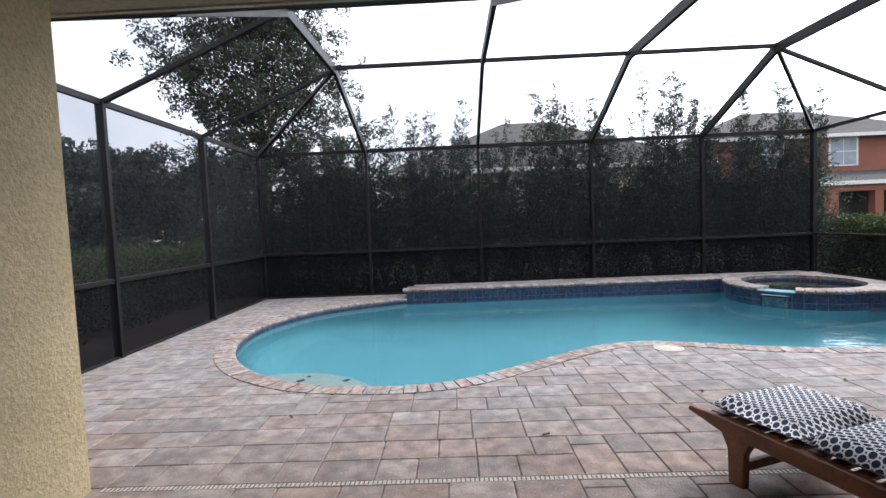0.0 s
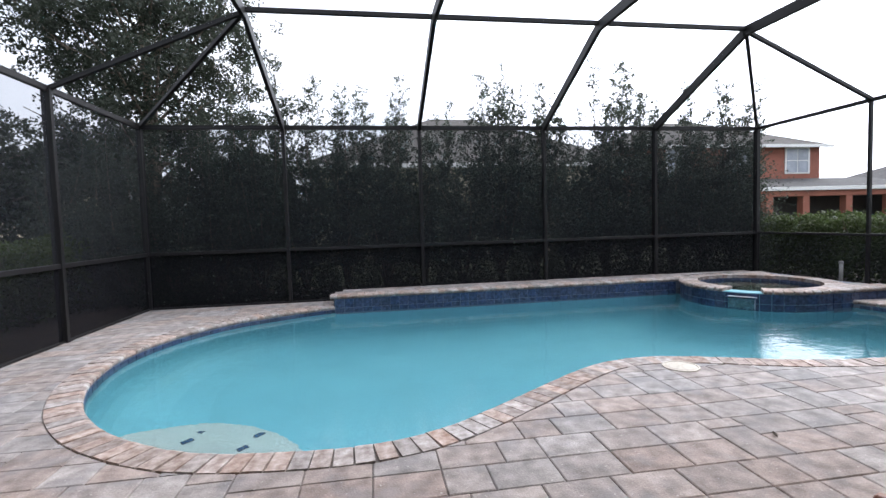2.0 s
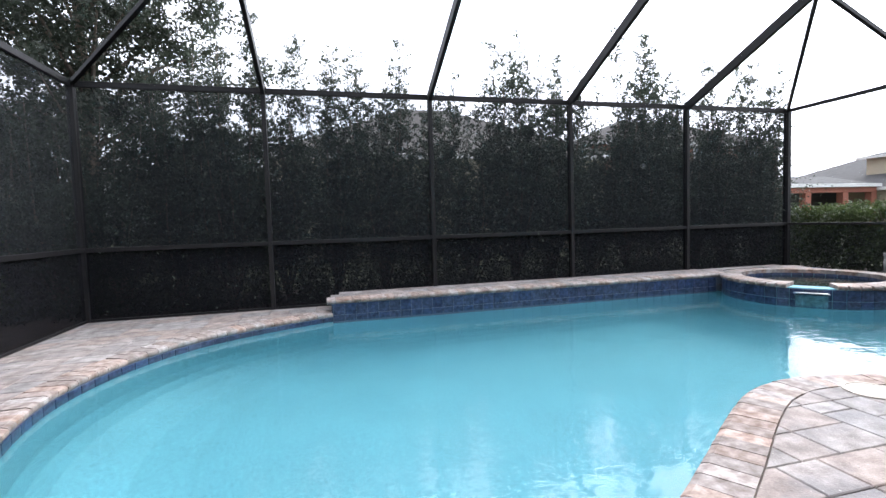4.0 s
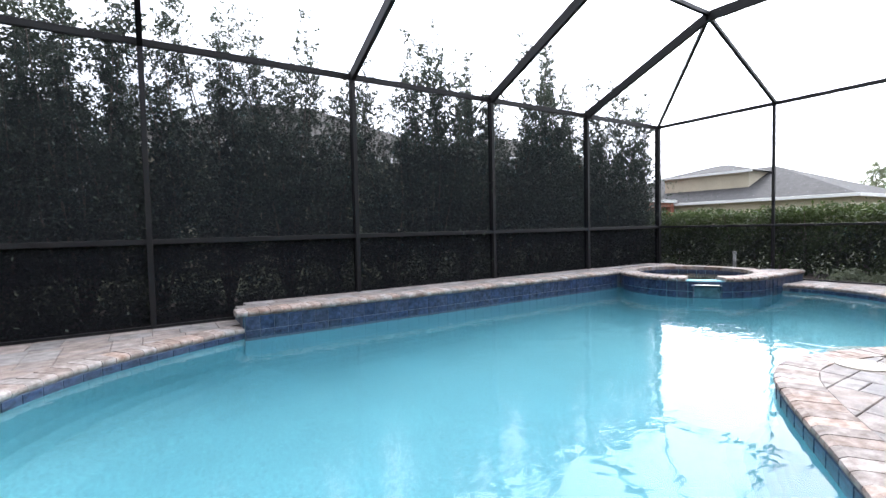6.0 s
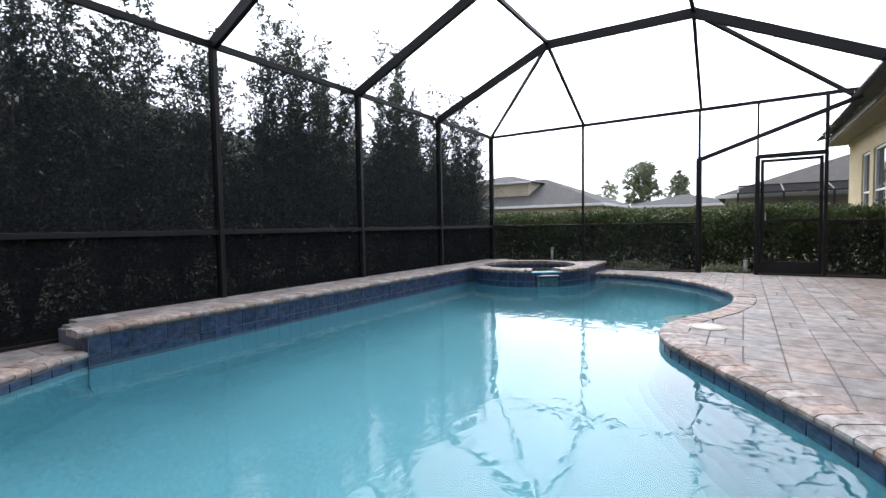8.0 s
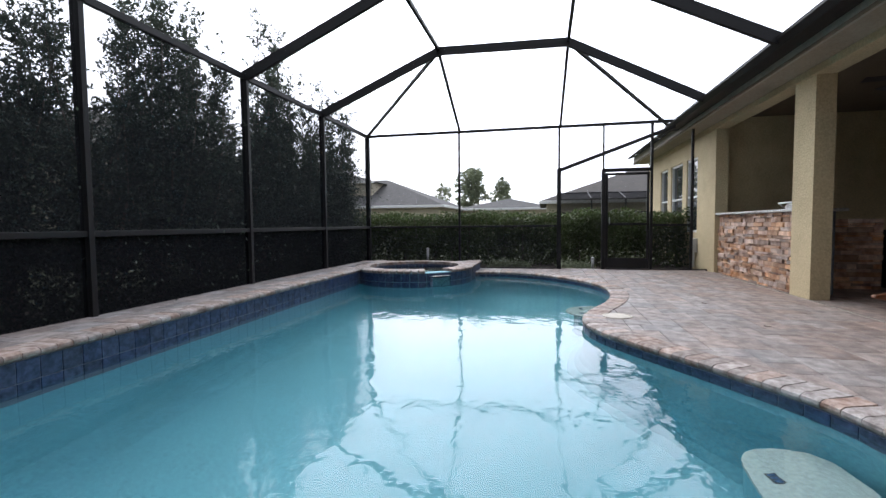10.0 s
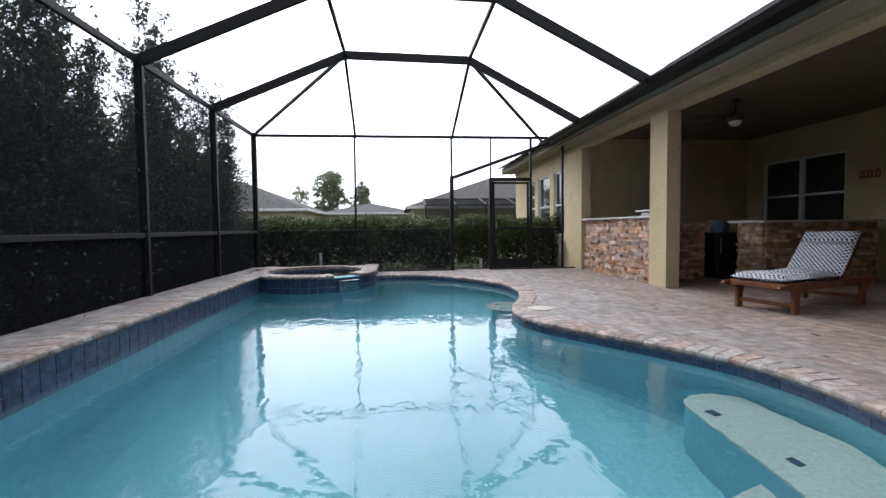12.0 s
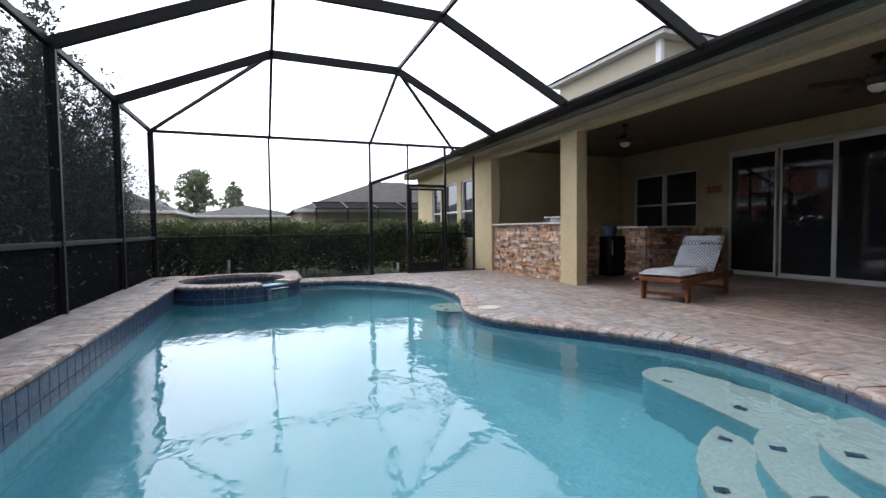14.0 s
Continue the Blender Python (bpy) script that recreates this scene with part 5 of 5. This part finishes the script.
# ---- neighbouring houses ----
def hip_roof(x0, x1, y0, y1, z0, rise, over=0.5):
    bm = bmesh.new()
    x0, x1, y0, y1 = x0 - over, x1 + over, y0 - over, y1 + over
    half = min(x1 - x0, y1 - y0) / 2
    if x1 - x0 > y1 - y0:
        ra, rb = (x0 + half, (y0 + y1) / 2), (x1 - half, (y0 + y1) / 2)
    else:
        ra, rb = ((x0 + x1) / 2, y0 + half), ((x0 + x1) / 2, y1 - half)
    if x1 - x0 > y1 - y0:
        vs = [bm.verts.new(p) for p in ((x0, y0, z0), (x1, y0, z0), (x1, y1, z0), (x0, y1, z0), (*ra, z0 + rise), (*rb, z0 + rise))]
        fs = ((0, 1, 5, 4), (1, 2, 5), (2, 3, 4, 5), (3, 0, 4), (3, 2, 1, 0))
    else:
        vs = [bm.verts.new(p) for p in ((x0, y0, z0), (x1, y0, z0), (x1, y1, z0), (x0, y1, z0), (*ra, z0 + rise), (*rb, z0 + rise))]
        fs = ((0, 1, 4), (1, 2, 5, 4), (2, 3, 5), (3, 0, 4, 5), (3, 2, 1, 0))
    for f in fs:
        bm.faces.new([vs[i] for i in f])
    bmesh.ops.recalc_face_normals(bm, faces=bm.faces)
    return bm


def house(label, x0, x1, y0, y1, h, rise, wall_mat, roof_mat):
    t = thing("house", label, "house")
    part("wall", box((x0, y0, -0.06), (x1, y1, h)), wall_mat, t)
    part("roof", hip_roof(x0, x1, y0, y1, h, rise), roof_mat, t)
    for lo, hi in (((x0 - 0.52, y0 - 0.54, h - 0.16), (x1 + 0.52, y0 - 0.49, h + 0.03)), ((x0 - 0.54, y0 - 0.48, h - 0.16), (x0 - 0.49, y1 + 0.48, h + 0.03))):
        part("eave_board", box(lo, hi, 0.01), M_WHITE, t, "white eave board")
    return t


def far_window(t, x0, x1, z0, z1, y, cols=2):
    w = part("window", box((x0 - 0.1, y - 0.06, z0 - 0.1), (x1 + 0.1, y - 0.001, z1 + 0.1), 0.01), M_WHITE, t, "white-trimmed window")
    for c in range(cols):
        xa, xb = x0 + (x1 - x0) * c / cols + 0.03, x0 + (x1 - x0) * (c + 1) / cols - 0.03
        for za, zb in ((z0, (z0 + z1) / 2 - 0.03), ((z0 + z1) / 2 + 0.03, z1)):
            part("pane", box((xa, y - 0.075, za), (xb, y - 0.062, zb)), M_PANE, w)


M_PANE = material("pale_reflecting_pane", (0.28, 0.31, 0.35), rough=0.15, vary=0.2, scale=2, bump=0)
orange = house("two-storey terracotta stucco house with brown-grey hip roof", 15.5, 29.4, 28.0, 38.0, 5.65, 2.5, M_ORANGE, M_SLATE)
far_window(orange, 26.85, 28.5, 3.95, 5.45, 28.0)
far_window(orange, 22.6, 24.1, 3.95, 5.45, 28.0)
far_window(orange, 18.4, 19.9, 3.95, 5.45, 28.0)
bm = bmesh.new()
vs = [bm.verts.new(p) for p in ((19.5, 24.6, 2.75), (33.5, 24.6, 2.75), (33.5, 27.99, 3.55), (19.5, 27.99, 3.55), (19.5, 24.6, 2.6), (33.5, 24.6, 2.6))]
for f in ((0, 1, 2, 3), (4, 5, 1, 0)):
    bm.faces.new([vs[i] for i in f])
porch = part("porch_roof", bm, M_SHINGLE, orange, "grey shingle porch roof")
part("porch_eave", box((19.4, 24.52, 2.58), (33.6, 24.6, 2.78), 0.01), M_WHITE, orange, "white porch eave board")
for x in (20.0, 22.3, 24.7, 27.6, 30.6, 33.0):
    part("porch_pillar", box((x, 24.7, -0.06), (x + 0.45, 25.1, 2.58), 0.02), M_ORANGE, orange)
part("porch_lintel", box((19.6, 24.68, 2.25), (33.4, 25.05, 2.575), 0.02), M_ORANGE, orange)
# the deep shade under the porch roof is built as a black sheet
part("porch_shade", box((20.0, 27.0, -0.06), (33.3, 27.1, 2.58)), M_BLACK, orange, "black sheet standing in for the porch's shade")
house("grey-roofed house with cream walls behind the hedge", -2.2, 11.1, 20.5, 31.5, 3.7, 3.1, M_BEIGE, M_SLATE)
east_h = house("low cream house with a wide grey shingle roof", 33.9, 47.0, 14.0, 36.0, 2.5, 2.8, M_BEIGE, M_SHINGLE)
part("upper_wall", box((36.0, 20.5, 3.2), (41.5, 27.0, 4.75)), M_BEIGE, east_h)
part("upper_roof", hip_roof(36.0, 41.5, 20.5, 27.0, 4.75, 0.9, 0.4), M_SHINGLE, east_h)
part("upper_eave", box((35.55, 20.1, 4.62), (35.62, 27.4, 4.78)), M_WHITE, east_h, "white eave board")
house("far low house with grey hip roof", 44.0, 56.0, 5.0, 14.0, 2.5, 1.2, M_BEIGE, M_SHINGLE)
house("low cream house seen past the side trees", -27.0, -15.0, 21.0, 32.0, 3.4, 1.9, M_BEIGE, M_SHINGLE)
se = house("single-storey house with dark grey hip roof", 27.6, 40.0, -9.0, 5.6, 2.35, 2.5, M_BEIGE, M_SLATE)
cage2 = thing("neighbour_screen_enclosure", "far dark screened patio cage against a house", "pool cage")
for y in (5.0, 3.2, 1.4, -0.4, -2.2):
    part("post", bar((24.6, y, -0.06), (24.6, y, 2.30), 0.08, 0.08), M_BRONZE, cage2)
    part("rafter", bar((24.6, y, 2.30), (27.0, y, 2.8), 0.06, 0.1), M_BRONZE, cage2)
for z in (0.9, 1.55, 2.30):
    part("rail", bar((24.6, 5.0, z), (24.6, -2.2, z), 0.06, 0.08), M_BRONZE, cage2)
part("roof_rail", bar((27.0, 5.0, 2.8), (27.0, -2.2, 2.8), 0.06, 0.08), M_BRONZE, cage2)
bm = bmesh.new()
bm.faces.new([bm.verts.new(p) for p in ((24.62, 5.0, 0.0), (24.62, -2.2, 0.0), (24.62, -2.2, 2.30), (24.62, 5.0, 2.30))])
part("screen_wall", bm, M_SCREEN, cage2)
bm = bmesh.new()
bm.faces.new([bm.verts.new(p) for p in ((24.6, 5.0, 2.32), (24.6, -2.2, 2.32), (27.0, -2.2, 2.82), (27.0, 5.0, 2.82))])
part("screen_roof", bm, M_SCREEN_LOW, cage2)

# ---- deck pavers ----
def paver_bm(bm, poly):
    """One paver with worn top edges: plan polygon, top at z 0."""
    cx = sum(p[0] for p in poly) / len(poly)
    cy = sum(p[1] for p in poly) / len(poly)
    r = max(math.hypot(p[0] - cx, p[1] - cy) for p in poly)
    k = max(0.5, 1 - 0.006 / max(r, 0.02) * 1.4)
    rings = [[bm.verts.new((x, y, -0.02)) for x, y in poly], [bm.verts.new((x, y, -0.005)) for x, y in poly],
             [bm.verts.new((cx + (x - cx) * k, cy + (y - cy) * k, 0.0)) for x, y in poly]]
    n = len(poly)
    for r0, r1 in zip(rings, rings[1:]):
        for i in range(n):
            bm.faces.new((r0[i], r0[(i + 1) % n], r1[(i + 1) % n], r1[i]))
    bm.faces.new(rings[-1])


def half_plane(poly, p, w):
    """The part of a polygon on the outward side of a line."""
    out = []
    for i, a in enumerate(poly):
        b = poly[(i + 1) % len(poly)]
        da = (a[0] - p[0]) * w[0] + (a[1] - p[1]) * w[1]
        db = (b[0] - p[0]) * w[0] + (b[1] - p[1]) * w[1]
        if da >= 0:
            out.append(a)
        if (da >= 0) != (db >= 0):
            t = da / (da - db)
            out.append((a[0] + (b[0] - a[0]) * t, a[1] + (b[1] - a[1]) * t))
    return out


rg = random.Random(17)
JOINT = 0.005
rects = []
y = -1.73
while y < 9.72:
    x = DX0 + 0.06 - rg.uniform(0, 0.3)
    while x < DX1 - 0.05:
        kind = rg.random()
        if kind < 0.40:
            w = 0.36
            rects += [(x, y, w, 0.24), (x, y + 0.24, w, 0.24)]
        elif kind < 0.62:
            w = 0.24
            rects += [(x, y, w, 0.24), (x, y + 0.24, w, 0.24)]
        elif kind < 0.80:
            w = 0.60
            rects += [(x, y, 0.24, 0.24), (x + 0.24, y, 0.36, 0.24), (x, y + 0.24, 0.36, 0.24), (x + 0.36, y + 0.24, 0.24, 0.24)]
        elif kind < 0.92:
            w = 0.60
            rects += [(x, y, 0.36, 0.24), (x + 0.36, y, 0.24, 0.36), (x, y + 0.24, 0.36, 0.24), (x + 0.36, y + 0.36, 0.24, 0.12)]
        else:
            w = 0.24
            rects += [(x, y, w, 0.36), (x, y + 0.36, w, 0.12)]
        x += w
    y += 0.48

shared = {}
singles = 0
rest = bmesh.new()
for x, y, w, h in rects:
    x0, x1, y0, y1 = x + JOINT / 2, x + w - JOINT / 2, y + JOINT / 2, y + h - JOINT / 2
    x0, x1, y1 = max(x0, DX0 + 0.02), min(x1, DX1 - 0.02), min(y1, 9.72)
    cx, cy = (x0 + x1) / 2, (y0 + y1) / 2
    if x1 - x0 < 0.03 or y1 - y0 < 0.03:
        continue
    if cy < 2.56 and not (-1.66 < cx < 7.5):
        continue
    if cy > PLAT_Y - 0.02 and cx > 4.9 or (cy > WALL_Y and cx > WALL_X0):
        continue
    poly = [(x0, y0), (x1, y0), (x1, y1), (x0, y1)]
    whole = True
    if cy > 3.4 and cx > -3.3:
        ds = [edge_distance(*p)[0] for p in poly]
        if max(ds) < 0.224:
            continue
        if min(ds) < 0.224:
            d, p, wv = edge_distance(cx, cy)
            poly = half_plane(poly, (p[0] + wv[0] * 0.226, p[1] + wv[1] * 0.226), wv)
            whole = False
            if len(poly) < 3 or abs(sum(a[0] * b[1] - b[0] * a[1] for a, b in zip(poly, poly[1:] + poly[:1]))) < 0.002:
                continue
    tilt = (rg.uniform(-0.25, 0.25), rg.uniform(-0.25, 0.25))
    near = -1.7 < cx < 2.2 and 2.0 < cy < 5.0
    if whole and near and singles < 300:
        key = (round(x1 - x0, 3), round(y1 - y0, 3))
        if key not in shared:
            b1 = bmesh.new()
            paver_bm(b1, [(-key[0] / 2, -key[1] / 2), (key[0] / 2, -key[1] / 2), (key[0] / 2, key[1] / 2), (-key[0] / 2, key[1] / 2)])
            shared[key] = mesh_of("paver", b1, M_PAVER)
        piece("paver", shared[key], pose(cx, cy, rg.uniform(-0.0015, 0.0015), tilt[0], tilt[1], 0), floor)
        singles += 1
    else:
        paver_bm(rest, poly)
tagged(part("pavers", rest, M_PAVER, floor, "tan and grey concrete pavers"), kind="stuff")
